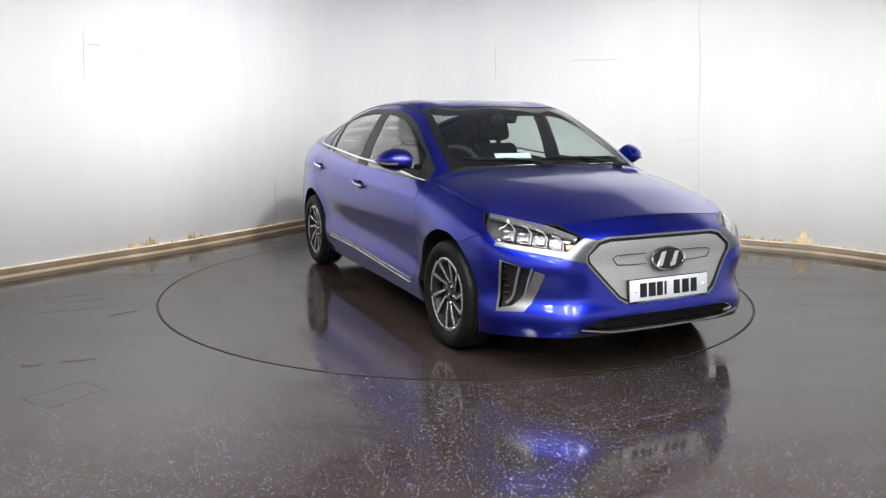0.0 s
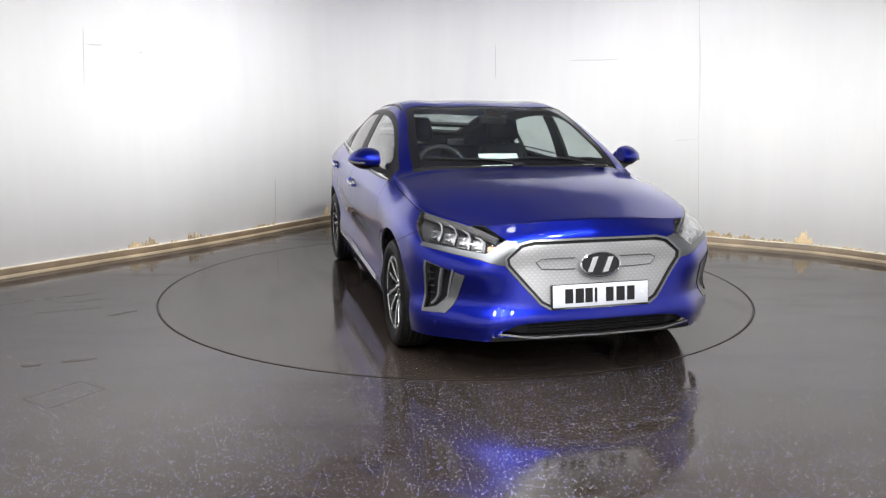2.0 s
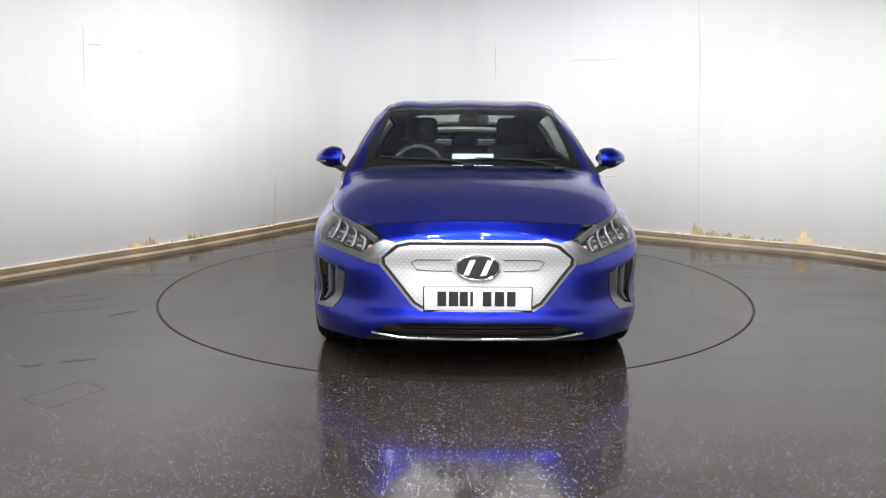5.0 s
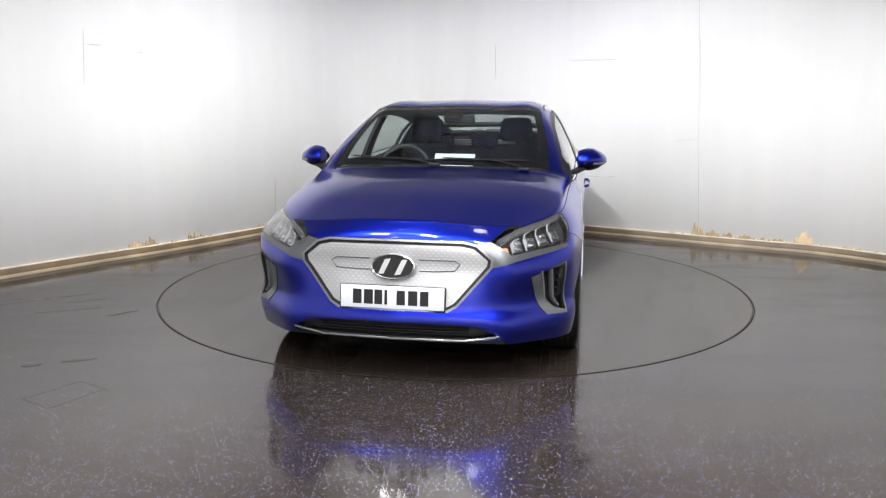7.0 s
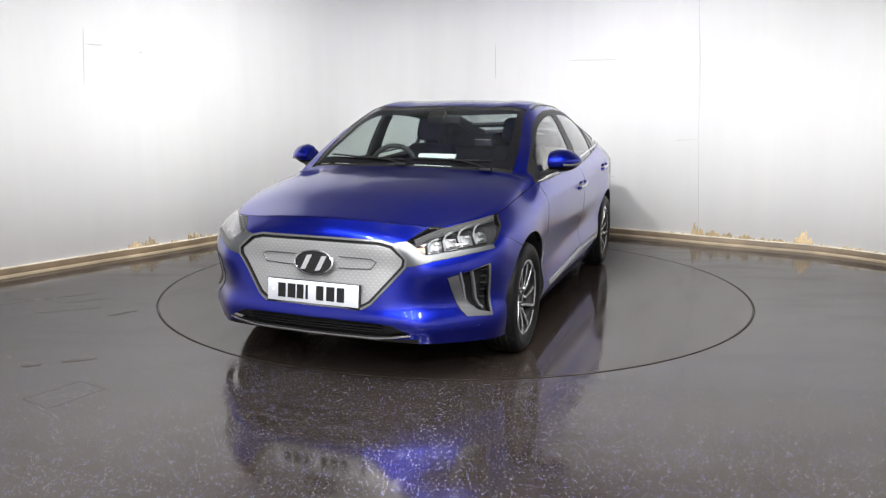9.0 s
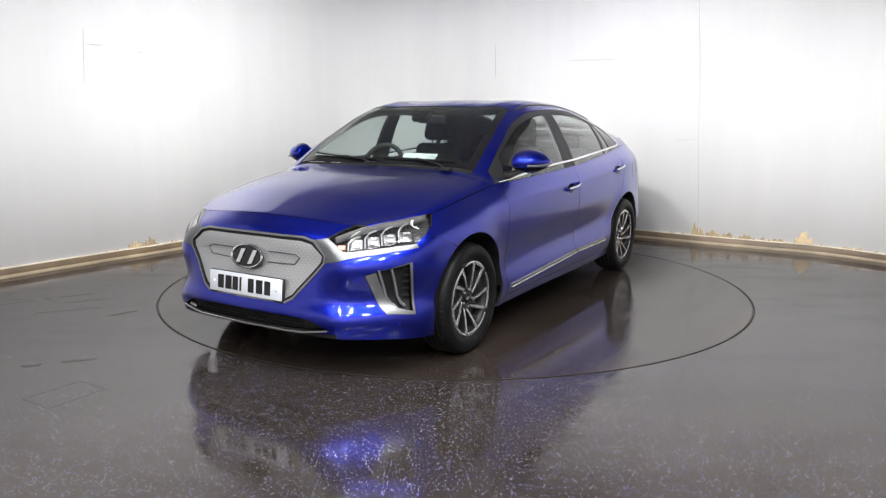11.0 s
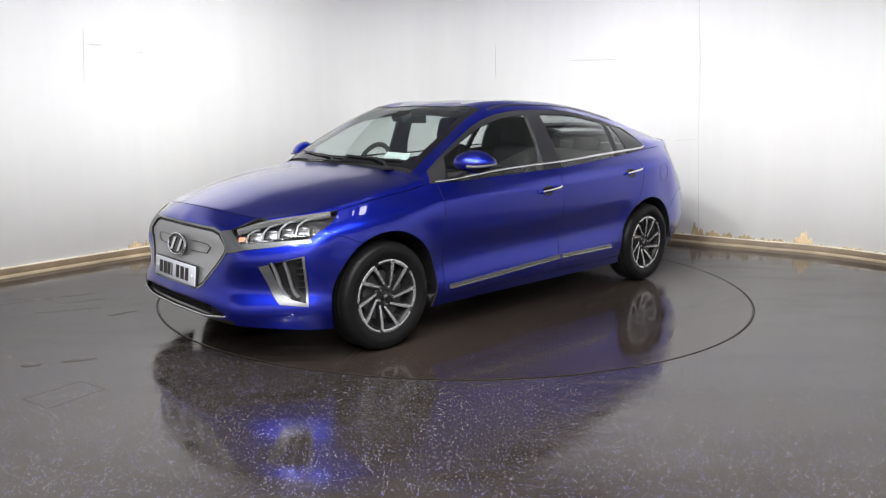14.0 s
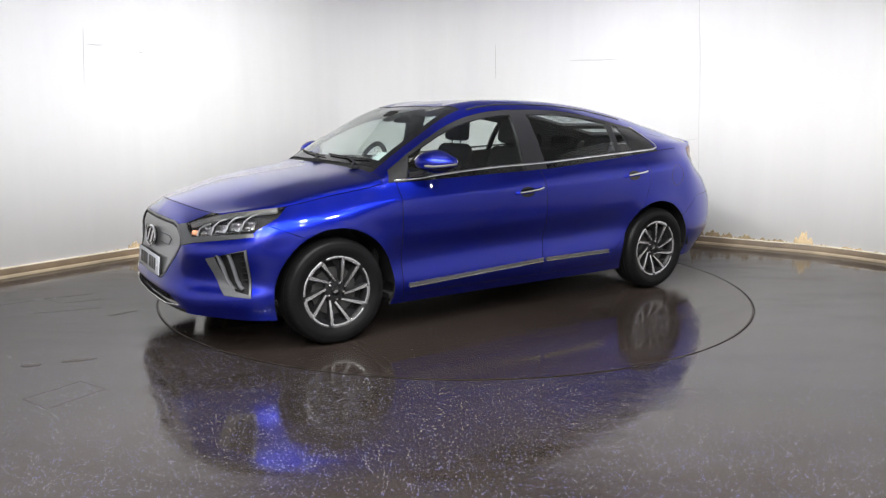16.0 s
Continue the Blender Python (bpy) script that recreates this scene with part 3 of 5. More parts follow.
PANE_RF = [(-.255, .95), (-.185, 1.40)]
PANE_RR = [(-.955, 1.0), (-.985, 1.36)]
PANE_QF = [(-1.0, 1.0), (-1.03, 1.36)]
PANE_QR = [(-1.17, 1.0), (-1.06, 1.36)]
DLO_R = [(-1.435, 1.06), (-1.40, 1.11), (-1.24, 1.26)]

belt_side = lambda f, k: k == 2 and f.calc_center_median().y > 0.55
belt_front = lambda f, k: k == 2 and f.calc_center_median().x > 1.45
belt_nose = lambda f, k: k == 2 and f.calc_center_median().x > 1.85
glass_side = lambda f, k: k == 1 and f.calc_center_median().y > 0.4 and f.normal.y > 0.3
cut("side", ARCH_F, belt_side, True)
cut("side", ARCH_R, belt_side, True)
for poly in (LAMP, SURROUND, FOG, FOG_IN):
    cut("diag", poly, belt_front, True)
for poly in (GRILLE_OUT, GRILLE_MID, GRILLE_IN, INTAKE):
    cut("front", poly, belt_nose, True)
cut("front", [(-.01, .246), (.55, .246), (.55, .16)], belt_nose)
for line in (FENDER_LINE, DOOR_F, DOOR_M, DOOR_R, DOOR_B, BUMPER_R):
    cut("side", line, belt_side)
cut("side", TAIL, lambda f, k: k == 2 and f.calc_center_median().x < -1.6, True)
for line in (DLO_F, SAIL, PANE_F, PANE_RF, PANE_RR, PANE_QF, PANE_QR, DLO_R):
    cut("side", line, glass_side)


def x_on(line, z):
    """x of a side line at the height z."""
    pts = sorted((b, a) for a, b in line)
    return float(np.interp(z, [p[0] for p in pts], [p[1] for p in pts]))


def sort_faces():
    kind, row, col = HALF.faces.layers.int["kind"], HALF.faces.layers.float["row"], HALF.faces.layers.float["col"]
    groups = {}
    for f in HALF.faces:
        c = f.calc_center_median()
        s, fr, dg = SIDE(c), FRONT(c), DIAG(c)
        if f[kind] == 1:
            r, v = f[row], f[col]
            if v < 2 and r >= 5 and c.y > 0.4:
                if c.x > x_on(DLO_F, c.z):
                    key = "wing_side"
                elif c.x < x_on(DLO_R, c.z):
                    key = "quarter"
                elif v > 1.8:
                    key = "window_frame"
                elif c.x > x_on(SAIL, c.z):
                    key = "sail"
                elif c.x > x_on(PANE_F, c.z):
                    key = "glass_front"
                elif c.x > x_on(PANE_RF, c.z):
                    key = "pillar_b"
                elif c.x > x_on(PANE_RR, c.z):
                    key = "glass_rear"
                elif c.x > x_on(PANE_QF, c.z):
                    key = "pillar_c"
                elif c.x > x_on(PANE_QR, c.z):
                    key = "glass_quarter"
                else:
                    key = "pillar_d"
            elif r < 4.85:
                key = "hood"
            elif v < 3:
                key = "side_frame" if r < 14.5 else "quarter"
            elif r < 5.15:
                key = "cowl"
            elif r < 8.57:
                key = "windscreen" if v > 3.1 and 5.43 < r < 8.4 else "screen_border"
            elif r < 12.57:
                key = "roof"
            elif r < 15.3 and v > 3.3 and not 14.0 < r < 14.45:
                key = "rear_window"
            else:
                key = "tailgate"
        else:
            if inside(ARCH_F, s) and c.y > 0.55 or inside(ARCH_R, s) and c.y > 0.55:
                continue
            if c.x > 1.45 and inside(LAMP, dg):
                key = "lamp"
            elif c.x > 1.45 and inside(SURROUND, dg) and not inside(GRILLE_OUT, fr):
                key = "surround"
            elif c.x > 1.45 and inside(FOG_IN, dg):
                key = "fog_recess"
            elif c.x > 1.45 and inside(FOG, dg):
                key = "fog_trim"
            elif c.x > 1.85 and inside(GRILLE_IN, fr):
                key = "grille"
            elif c.x > 1.85 and inside(GRILLE_MID, fr):
                key = "grille_gap"
            elif c.x > 1.85 and inside(GRILLE_OUT, fr):
                key = "grille_ring"
            elif c.x > 1.85 and c.y < .55 and c.z < .246:
                key = "valance"
            elif c.x > 1.85 and inside(INTAKE, fr):
                key = "intake"
            elif c.x > 1.35 and c.z < np.interp(c.x, [1.5, 1.668, 1.80, 1.9], [.628, .700, .752, 2]):
                key = "bumper"
            elif c.x > x_on(DOOR_F, c.z):
                key = "fender"
            elif c.z < .245 and c.x > -1.2:
                key = "rocker"
            elif c.x > x_on(DOOR_M, c.z):
                key = "door_front"
            elif c.x > x_on(DOOR_R, c.z):
                key = "door_rear"
            elif inside(TAIL, s):
                key = "tail_lamp"
            elif c.x < -1.6 and c.z < np.interp(c.x, [-2.3, -1.85, -1.66], [.72, .70, .56]):
                key = "bumper_rear"
            elif c.x < -1.9 and c.y < 0.66:
                key = "tailgate"
            else:
                key = "quarter"
        groups.setdefault(key, []).append(f)
    return groups


GROUPS = sort_faces()
HALF.verts.index_update()
NORMALS = {}


def vert_normal(v):
    n = NORMALS.get(v.index)
    if n is None:
        n = NORMALS[v.index] = skin_normal(v.co)
    return n


def shell(name, key, mats, parent, label="", side=0, off=0.0, thick=0.014, gap=0.0021, inner=True):
    """One body panel as a mesh with thickness and turned-in edges. side: 0 across the car, 1 its left, -1 its right."""
    fs = GROUPS[key]
    ids, pos, nor, cen = {}, [], [], []
    polys = []
    for f in fs:
        c = f.calc_center_median()
        poly = []
        for v in f.verts:
            i = ids.get(v.index)
            if i is None:
                i = ids[v.index] = len(pos)
                pos.append(v.co.copy())
                nor.append(vert_normal(v))
                cen.append([])
            cen[i].append(c)
            poly.append(i)
        polys.append(poly)
    if side == 0:
        n0 = len(pos)
        twin = []
        for i in range(n0):
            if pos[i].y < 0.0006:
                pos[i].y = 0
                twin.append(i)
            else:
                twin.append(len(pos))
                pos.append(Vector((pos[i].x, -pos[i].y, pos[i].z)))
                nor.append(Vector((nor[i].x, -nor[i].y, nor[i].z)))
                cen.append([Vector((c.x, -c.y, c.z)) for c in cen[i]])
        polys += [[twin[i] for i in p][::-1] for p in polys]
    elif side < 0:
        pos = [Vector((p.x, -p.y, p.z)) for p in pos]
        nor = [Vector((n.x, -n.y, n.z)) for n in nor]
        cen = [[Vector((c.x, -c.y, c.z)) for c in cc] for cc in cen]
        polys = [p[::-1] for p in polys]
    used = {}
    for p in polys:
        for a, b in zip(p, p[1:] + p[:1]):
            used[(a, b)] = used.get((a, b), 0) + 1
    rim = [(a, b) for a, b in used if (b, a) not in used]
    on_rim = {i for e in rim for i in e}
    n = len(pos)
    outer, innerv = [], []
    for i in range(n):
        p = pos[i].copy()
        if i in on_rim and gap:
            d = sum(cen[i], Vector()) / len(cen[i]) - p
            if side == 0 and p.y == 0:
                d.y = 0
            if d.length > 1e-6:
                p += d.normalized() * gap
        outer.append(p + nor[i] * off)
        innerv.append(p + nor[i] * (off - thick))
    verts = outer + innerv
    faces, index, loops = [], [], []
    for p in polys:
        faces.append(p)
        index.append(0)
        loops += [nor[i] for i in p]
    if inner:
        for p in polys:
            q = [i + n for i in p][::-1]
            faces.append(q)
            index.append(1)
            loops += [-nor[i - n] for i in q]
    for a, b in rim:
        q = [b, a, a + n, b + n]
        faces.append(q)
        index.append(1)
        m = (verts[q[1]] - verts[q[0]]).cross(verts[q[2]] - verts[q[1]])
        m = m.normalized() if m.length > 1e-12 else nor[a]
        loops += [m] * 4
    me = bpy.data.meshes.new(name)
    me.from_pydata([tuple(v) for v in verts], [], faces)
    for m in mats if isinstance(mats, (list, tuple)) else (mats, mats):
        me.materials.append(m)
    if len(me.loops) == len(loops):
        me.polygons.foreach_set("material_index", index)
        me.polygons.foreach_set("use_smooth", [True] * len(faces))
        me.update()
        me.normals_split_custom_set([tuple(v) for v in loops])
    ob = new(name, me)
    ob.parent = parent
    if label:
        tagged(ob, label)
    return ob


car = thing("car", "blue metallic five-door hatchback car with silver closed grille", "car")
BODY = (PAINT, LINING)
shell("hood", "hood", BODY, car, gap=0.003)
shell("cowl", "cowl", (BLACK_PLASTIC, LINING), car, "black plastic cowl", off=-0.012)
windscreen = shell("windscreen", "windscreen", (GLASS, GLASS), car, "green-tinted glass", thick=0.005, gap=0.0, off=-0.003)
shell("windscreen_border", "screen_border", (BLACK_GLOSS, LINING), car, "black glass border", off=-0.003, thick=0.006, gap=0.0)
shell("roof", "roof", BODY, car, thick=0.03)
rear_glass = shell("rear_window", "rear_window", (PRIVACY, PRIVACY), car, "tinted glass", thick=0.005, gap=0.0, off=-0.003)
shell("tailgate", "tailgate", BODY, car, thick=0.03)
shell("front_bumper", "bumper", BODY, car)
shell("front_valance", "valance", (BLACK_PLASTIC, BLACK_PLASTIC), car, "black plastic edge under the bumper", off=-0.004, gap=0.0)
shell("rear_bumper", "bumper_rear", BODY, car)
grille = shell("grille_panel", "grille", (GRILLE, BLACK_PLASTIC), car, "dotted satin silver closed grille", off=-0.004, gap=0.0)
shell("grille_seal", "grille_gap", (BLACK_PLASTIC, BLACK_PLASTIC), car, "black seal", off=-0.010, gap=0.0)
shell("grille_surround", "grille_ring", (VENT_SILVER, BLACK_PLASTIC), car, "satin silver ring", off=0.003, gap=0.0)
intake = shell("lower_intake", "intake", (BLACK_PLASTIC, BLACK_PLASTIC), car, "black lower air intake", off=-0.03, gap=0.0)
PANES = [windscreen, rear_glass]
for sd in (1, -1):
    shell("fender", "fender", BODY, car, side=sd)
    shell("wing_corner", "wing_side", BODY, car, side=sd, gap=0.0)
    shell("side_frame", "side_frame", BODY, car, side=sd, thick=0.04, gap=0.0008)
    shell("quarter_panel", "quarter", BODY, car, side=sd, thick=0.03)
    shell("rocker_panel", "rocker", BODY, car, side=sd, thick=0.03)
    shell("window_frame", "window_frame", (PILLAR, LINING), car, "satin black window frame", side=sd, gap=0.0, off=-0.001)
    shell("b_pillar", "pillar_b", (PILLAR, LINING), car, "satin black pillar", side=sd, gap=0.0, thick=0.03)
    shell("c_pillar", "pillar_c", (PILLAR, LINING), car, "satin black pillar", side=sd, gap=0.0, thick=0.02)
    shell("d_pillar", "pillar_d", (BLACK_GLOSS, LINING), car, "black gloss pillar cover", side=sd, gap=0.0, thick=0.02)
    shell("mirror_sail", "sail", (BLACK_PLASTIC, LINING), car, "satin black corner piece", side=sd, gap=0.0, thick=0.02)
    for nm, key in (("front_side_window", "glass_front"), ("rear_side_window", "glass_rear"), ("quarter_window", "glass_quarter")):
        PANES.append(shell(nm, key, (PRIVACY, PRIVACY), car, "tinted glass", side=sd, gap=0.0, thick=0.004, off=-0.004))
    shell("headlight_surround", "surround", (SILVER, BLACK_PLASTIC), car, "satin silver trim", side=sd, off=0.002, gap=0.0008)
    shell("tail_light", "tail_lamp", (RED, BLACK_PLASTIC), car, "red tail light", side=sd, off=0.002)
for p in PANES:
    p.visible_shadow = False
DOORS = {}
for sd in (1, -1):
    DOORS[("front", sd)] = shell("front_door", "door_front", BODY, car, side=sd, thick=0.03)
    DOORS[("rear", sd)] = shell("rear_door", "door_rear", BODY, car, side=sd, thick=0.03)


def skin_diag(q, z, depth=0.0):
    """Place and outward normal on the shell, seen from the front corner."""
    o = Vector((-Q2 * q, Q2 * q, z)) + Vector((Q2, Q2, 0)) * 4
    p, _, _, _ = SKIN[0].ray_cast(o, Vector((-Q2, -Q2, 0)))
    n = skin_normal(p)
    return p - n * depth, n


def facing(p, n, roll=0.0):
    """A pose at p whose y axis looks out along n, with z up."""
    y = Vector(n).normalized()
    x = y.cross(Vector((0, 0, 1))).normalized()
    z = x.cross(y)
    m = Matrix((x, y, z)).transposed().to_4x4()
    return Matrix.Translation(p) @ m @ Matrix.Rotation(roll, 4, "Y")


def half(bm, sd):
    return bm if sd > 0 else flip(bm)


BROW = mat("brow_grey", (0.04, 0.04, 0.042), 0.45)
LAMP_BOWL = mat("dark_chrome_bowl", (0.16, 0.16, 0.17), 0.30, 1.0)
LAMP_CHROME = mat("lamp_chrome", (0.55, 0.56, 0.58), 0.22, 1.0)


# ---- headlights ----
def headlight(sd):
    body = shell("headlight", "lamp", (LAMP_GREY, BLACK_PLASTIC), car, "black-backed headlight with clear lens and bright reflectors", side=sd, off=-0.045, gap=0.0, thick=0.02)
    lens = shell("lens", "lamp", (CLEAR, CLEAR), body, "clear plastic lens", side=sd, off=0.0, thick=0.003, gap=0.0012)
    lens.visible_shadow = False
    brow = [skin_diag(q, z, 0.012)[0] for q, z in ((-1.10, .718), (-1.02, .744), (-.94, .764), (-.86, .778), (-.78, .788), (-.70, .798), (-.62, .806))]
    part("brow", half(sweep(brow, 0.016, 0.034, (0, 0, 1)), sd), BROW, body, "grey brow")
    # reflectors, inner to outer: a dark cell with a bright bowl, two lens blocks and an angled light guide
    for k, (q, z) in enumerate(((-1.078, .690), (-1.00, .703), (-.915, .716), (-.83, .728), (-.745, .738))):
        p, n = skin_diag(q, z, 0.034)
        w, h = (0.040, 0.030) if k == 0 else (0.064, 0.056)
        bm = rbox(w, 0.02, h, 0.006, 2, None)
        cell = part("reflector", half((bm.transform(facing(p, n)) or bm), sd), AMBER if k == 0 else LAMP_BOWL, body, "amber reflector" if k == 0 else "dark chrome reflector")
        if k:
            for dz, dq in ((0.012, 0.006), (-0.014, -0.004)):
                p2, n2 = skin_diag(q + dq, z + dz, 0.024)
                b2 = rbox(0.034, 0.014, 0.016, 0.004, 2)
                b2.transform(facing(p2, n2))
                part("led_lens", half(b2, sd), LAMP_CHROME, body, "clear lamp cell")
    for q, z0, z1 in ((-1.045, .668, .738), (-.960, .676, .765), (-.875, .690, .782), (-.785, .702, .795)):
        pts = [skin_diag(q, z0, 0.016)[0], skin_diag(q + 0.004, z0 + (z1 - z0) * 0.55, 0.016)[0], skin_diag(q + 0.030, z0 + (z1 - z0) * 0.82, 0.016)[0], skin_diag(q + 0.066, z1 - 0.004, 0.016)[0]]
        part("light_guide", half(sweep(pts, 0.0075, 0.008, skin_diag(q, z0)[1]), sd), LED, body, "pale light guide")
        low = [skin_diag(q, z0 + 0.004, 0.018)[0], skin_diag(q + 0.030, z0 + 0.004, 0.020)[0], skin_diag(q + 0.058, z0 + 0.010, 0.022)[0]]
        part("light_guide", half(sweep(low, 0.005, 0.006, skin_diag(q, z0)[1]), sd), LAMP_CHROME, body, "bright lower edge")
    return body


for sd in (1, -1):
    headlight(sd)


# ---- corner vents with daytime lights ----
def corner_vent(sd):
    trim = shell("corner_vent", "fog_trim", (VENT_SILVER, BLACK_PLASTIC), car, "satin silver corner vent surround", side=sd, off=0.003, gap=0.0006)
    shell("vent_recess", "fog_recess", (BLACK_PLASTIC, BLACK_PLASTIC), trim, "black recess", side=sd, off=-0.035, gap=0.0, thick=0.01)
    for q0, q1, q2, w in ((-.902, -.862, -.815, 0.015), (-.835, -.803, -.765, 0.014)):
        pts = [skin_diag(q0, .572, 0.012)[0], skin_diag(q0 + (q1 - q0) * 0.5, .505, 0.012)[0], skin_diag(q1, .425, 0.012)[0], skin_diag(q1 + (q2 - q1) * 0.5, .394, 0.012)[0], skin_diag(q2, .380, 0.012)[0]]
        part("daytime_light", half(sweep(pts, w, 0.03, skin_diag(q1, .45)[1]), sd), LED, trim, "pale daytime light strip")
    for k in range(5):
        p, n = skin_diag(-.755, .425 + 0.035 * k, 0.022)
        b = rbox(0.035, 0.02, 0.004, 0.001, 1)
        b.transform(facing(p, n))
        part("rib", half(b, sd), DARK_ALLOY, trim)


for sd in (1, -1):
    corner_vent(sd)


# ---- grille: emblem, charging door line, number plate ----
def nose(y, z, out=0.0):
    p = skin_at(y=abs(y), z=z)
    n = skin_normal(p)
    if y < 0:
        p, n = Vector((p.x, -p.y, p.z)), Vector((n.x, -n.y, n.z))
    return p + n * out


def oval(a, b, n=40):
    return [(a * math.cos(2 * math.pi * k / n), b * math.sin(2 * math.pi * k / n)) for k in range(n)]


TILT = math.degrees(math.atan2(2.19 - 2.155, 0.60 - 0.455))
EM = pose(2.1625, 0, 0.597, 0, -10, 0) @ pose(0, 0, 0, 0, 0, -90)
bm = prism(oval(0.106, 0.058), -0.004, 0.010)
bm.transform(EM)
emblem = part("emblem", bm, BLACK_GLOSS, grille, "dark oval emblem with chrome ring", smooth=False)
ring = sweep([(x, 0.012, z) for x, z in oval(0.107, 0.059, 48)] + [(0.107, 0.012, 0)], 0.012, 0.012, (0, 1, 0), cap=False, round_n=8)
ring.transform(EM)
part("emblem_ring", ring, CHROME, emblem, "chrome ring")
for poly in ([(-.072, -.036), (-.045, -.036), (-.010, .040), (-.040, .036)], [(.072, .036), (.045, .036), (.010, -.040), (.040, -.036)]):
    b = prism([(-x, z) for x, z in poly], 0.010, 0.015)
    b.transform(EM)
    part("emblem_bar", b, CHROME, emblem, "plain chrome bar", smooth=False)
for s in (1, -1):
    pts = [nose(s * y, z, 0.002 - 0.004) for y, z in ((.125, .632), (.20, .632), (.30, .630), (.327, .616), (.300, .582), (.20, .578), (.125, .578))]
    part("charging_door_line", sweep(pts, 0.005, 0.006, (1, 0, 0)), SILVER, grille, "raised silver line")

PL = pose(2.190, 0, 0.450, 0, -5.5, 0) @ pose(0, 0, 0, 0, 0, -90)
holder = rbox(0.532, 0.016, 0.126, 0.004, 2, PL @ pose(0, -0.006, -0.005))
plate_holder = part("number_plate_holder", holder, BLACK_PLASTIC, car, "black plate holder")
number_plate = part("number_plate", rbox(0.520, 0.006, 0.111, 0.0025, 2, PL @ pose(0, 0.005, 0)), PLATE, plate_holder, "white number plate with plain black bars")
XC = [(-.175, .044), (-.118, .046), (-.068, .040), (-.030, .014), (.045, .042), (.105, .046), (.162, .042)]
for cx, w in XC:
    b = rbox(w, 0.0015, 0.072, 0.0004, 1, PL @ pose(-cx, 0.0088, 0.0))
    part("plate_bar", b, INK, plate_holder, "plain black bar", smooth=False)
for k in range(7):
    b = rbox(0.013, 0.001, 0.007, 0, 1, PL @ pose(-(-0.054 + 0.018 * k), 0.0025, -0.0625))
    part("holder_bar", b, PAPER, plate_holder, "small pale bar", smooth=False)
for s in (1, -1):
    b = lathe([(0.0, 0.004), (0.005, 0.0035), (0.007, 0.0)], 12)
    b.transform(PL @ pose(s * 0.225, 0.008, 0.0))
    part("plate_screw", b, PAPER, plate_holder)

# ---- lower intake slats and lip ----
for z in (.272, .288, .304):
    pts = [nose(y, z, -0.018) for y in np.linspace(-.38, .38, 15)]
    part("intake_slat", sweep(pts, 0.012, 0.005, (0, 0, 1)), BLACK_GLOSS, intake)
lip = [nose(y, .2495 + 0.022 * max(0, abs(y) - .36) / .16, 0.004) for y in np.linspace(-.52, .52, 31)]
part("chrome_lip", sweep(lip, 0.012, 0.011, (0, 0, 1)), CHROME, car, "thin chrome strip under the bumper")


# ---- side trims ----
def belt_trim(sd):
    pts, ups = [], []
    for p in TOP[:, 1]:
        if -1.40 < p[0] < 0.955:
            v = Vector(p)
            n = skin_normal(v)
            pts.append(v + n * 0.002)
            ups.append(n)
    for x, z in ((-1.432, 1.083), (-1.428, 1.105), (-1.39, 1.135), (-1.32, 1.19), (-1.262, 1.238)):
        v = skin_at(x=x, z=z)
        n = skin_normal(v)
        pts.append(v + n * 0.002)
        ups.append(n)
    part("belt_trim", half(sweep(pts, 0.013, 0.009, ups), sd), CHROME, car, "chrome window strip")


def roof_ditch(sd):
    pts, ups = [], []
    for p in TOP[9 * SUB - 2:13 * SUB, 12]:
        v = Vector(p)
        n = skin_normal(v)
        pts.append(v + n * 0.0005)
        ups.append(n)
    part("roof_moulding", half(sweep(pts, 0.016, 0.006, ups), sd), BLACK_PLASTIC, car, "black roof moulding")


def sill_trim(door, sd, x0, x1):
    pts, up = [], []
    for x in np.linspace(x0, x1, 14):
        z = float(np.interp(x, [-.82, -.2, .88], [.352, .349, .300]))
        v = skin_at(x=x, z=z)
        pts.append(v + skin_normal(v) * 0.006)
        up.append(skin_normal(v))
    part("sill_trim", half(sweep(pts, 0.026, 0.014, up), sd), SILL, door, "dark satin sill strip with chrome edges")
    for dz, w in ((-0.011, 0.009), (0.011, 0.005)):
        low = [p + Vector((0, 0.006, dz)) for p in pts]
        part("sill_trim_edge", half(sweep(low, w, 0.010, up), sd), CHROME, door, "chrome edge")


def door_handle(door, sd, xc, zc):
    v = skin_at(x=xc, z=zc)
    n = skin_normal(v)
    # no hollow: a flat black oval gives the shade of the hand recess
    cup = prism(oval(0.062, 0.034, 28), -0.002, 0.0012)
    cup.transform(facing(v + Vector((0.015, 0, -0.006)), n))
    part("handle_shade", half(cup, sd), BLACK_GLOSS, door, "flat black oval standing for the shade in the handle recess", smooth=False)
    pts = []
    for k, (dx, dz, o) in enumerate(((.118, -.013, .004), (.10, -.011, .020), (.05, -.005, .030), (0, 0, .032), (-.06, .007, .030), (-.105, .015, .018), (-.12, .018, .004))):
        w = skin_at(x=xc + dx, z=zc + dz)
        pts.append(w + n * o)
    h = part("door_handle", half(sweep(pts, 0.020, 0.012, n), sd), PAINT, door, "blue handle with chrome strip")
    top = [p + n * 0.006 + Vector((0, 0, 0.004)) for p in pts]
    part("handle_strip", half(sweep(top[1:-1], 0.012, 0.006, n), sd), CHROME, door, "chrome strip")


for sd in (1, -1):
    belt_trim(sd)
    roof_ditch(sd)
    sill_trim(DOORS[("front", sd)], sd, .875, -.195)
    sill_trim(DOORS[("rear", sd)], sd, -.225, -.82)
    door_handle(DOORS[("front", sd)], sd, -0.055, 0.830)
    door_handle(DOORS[("rear", sd)], sd, -1.072, 0.898)


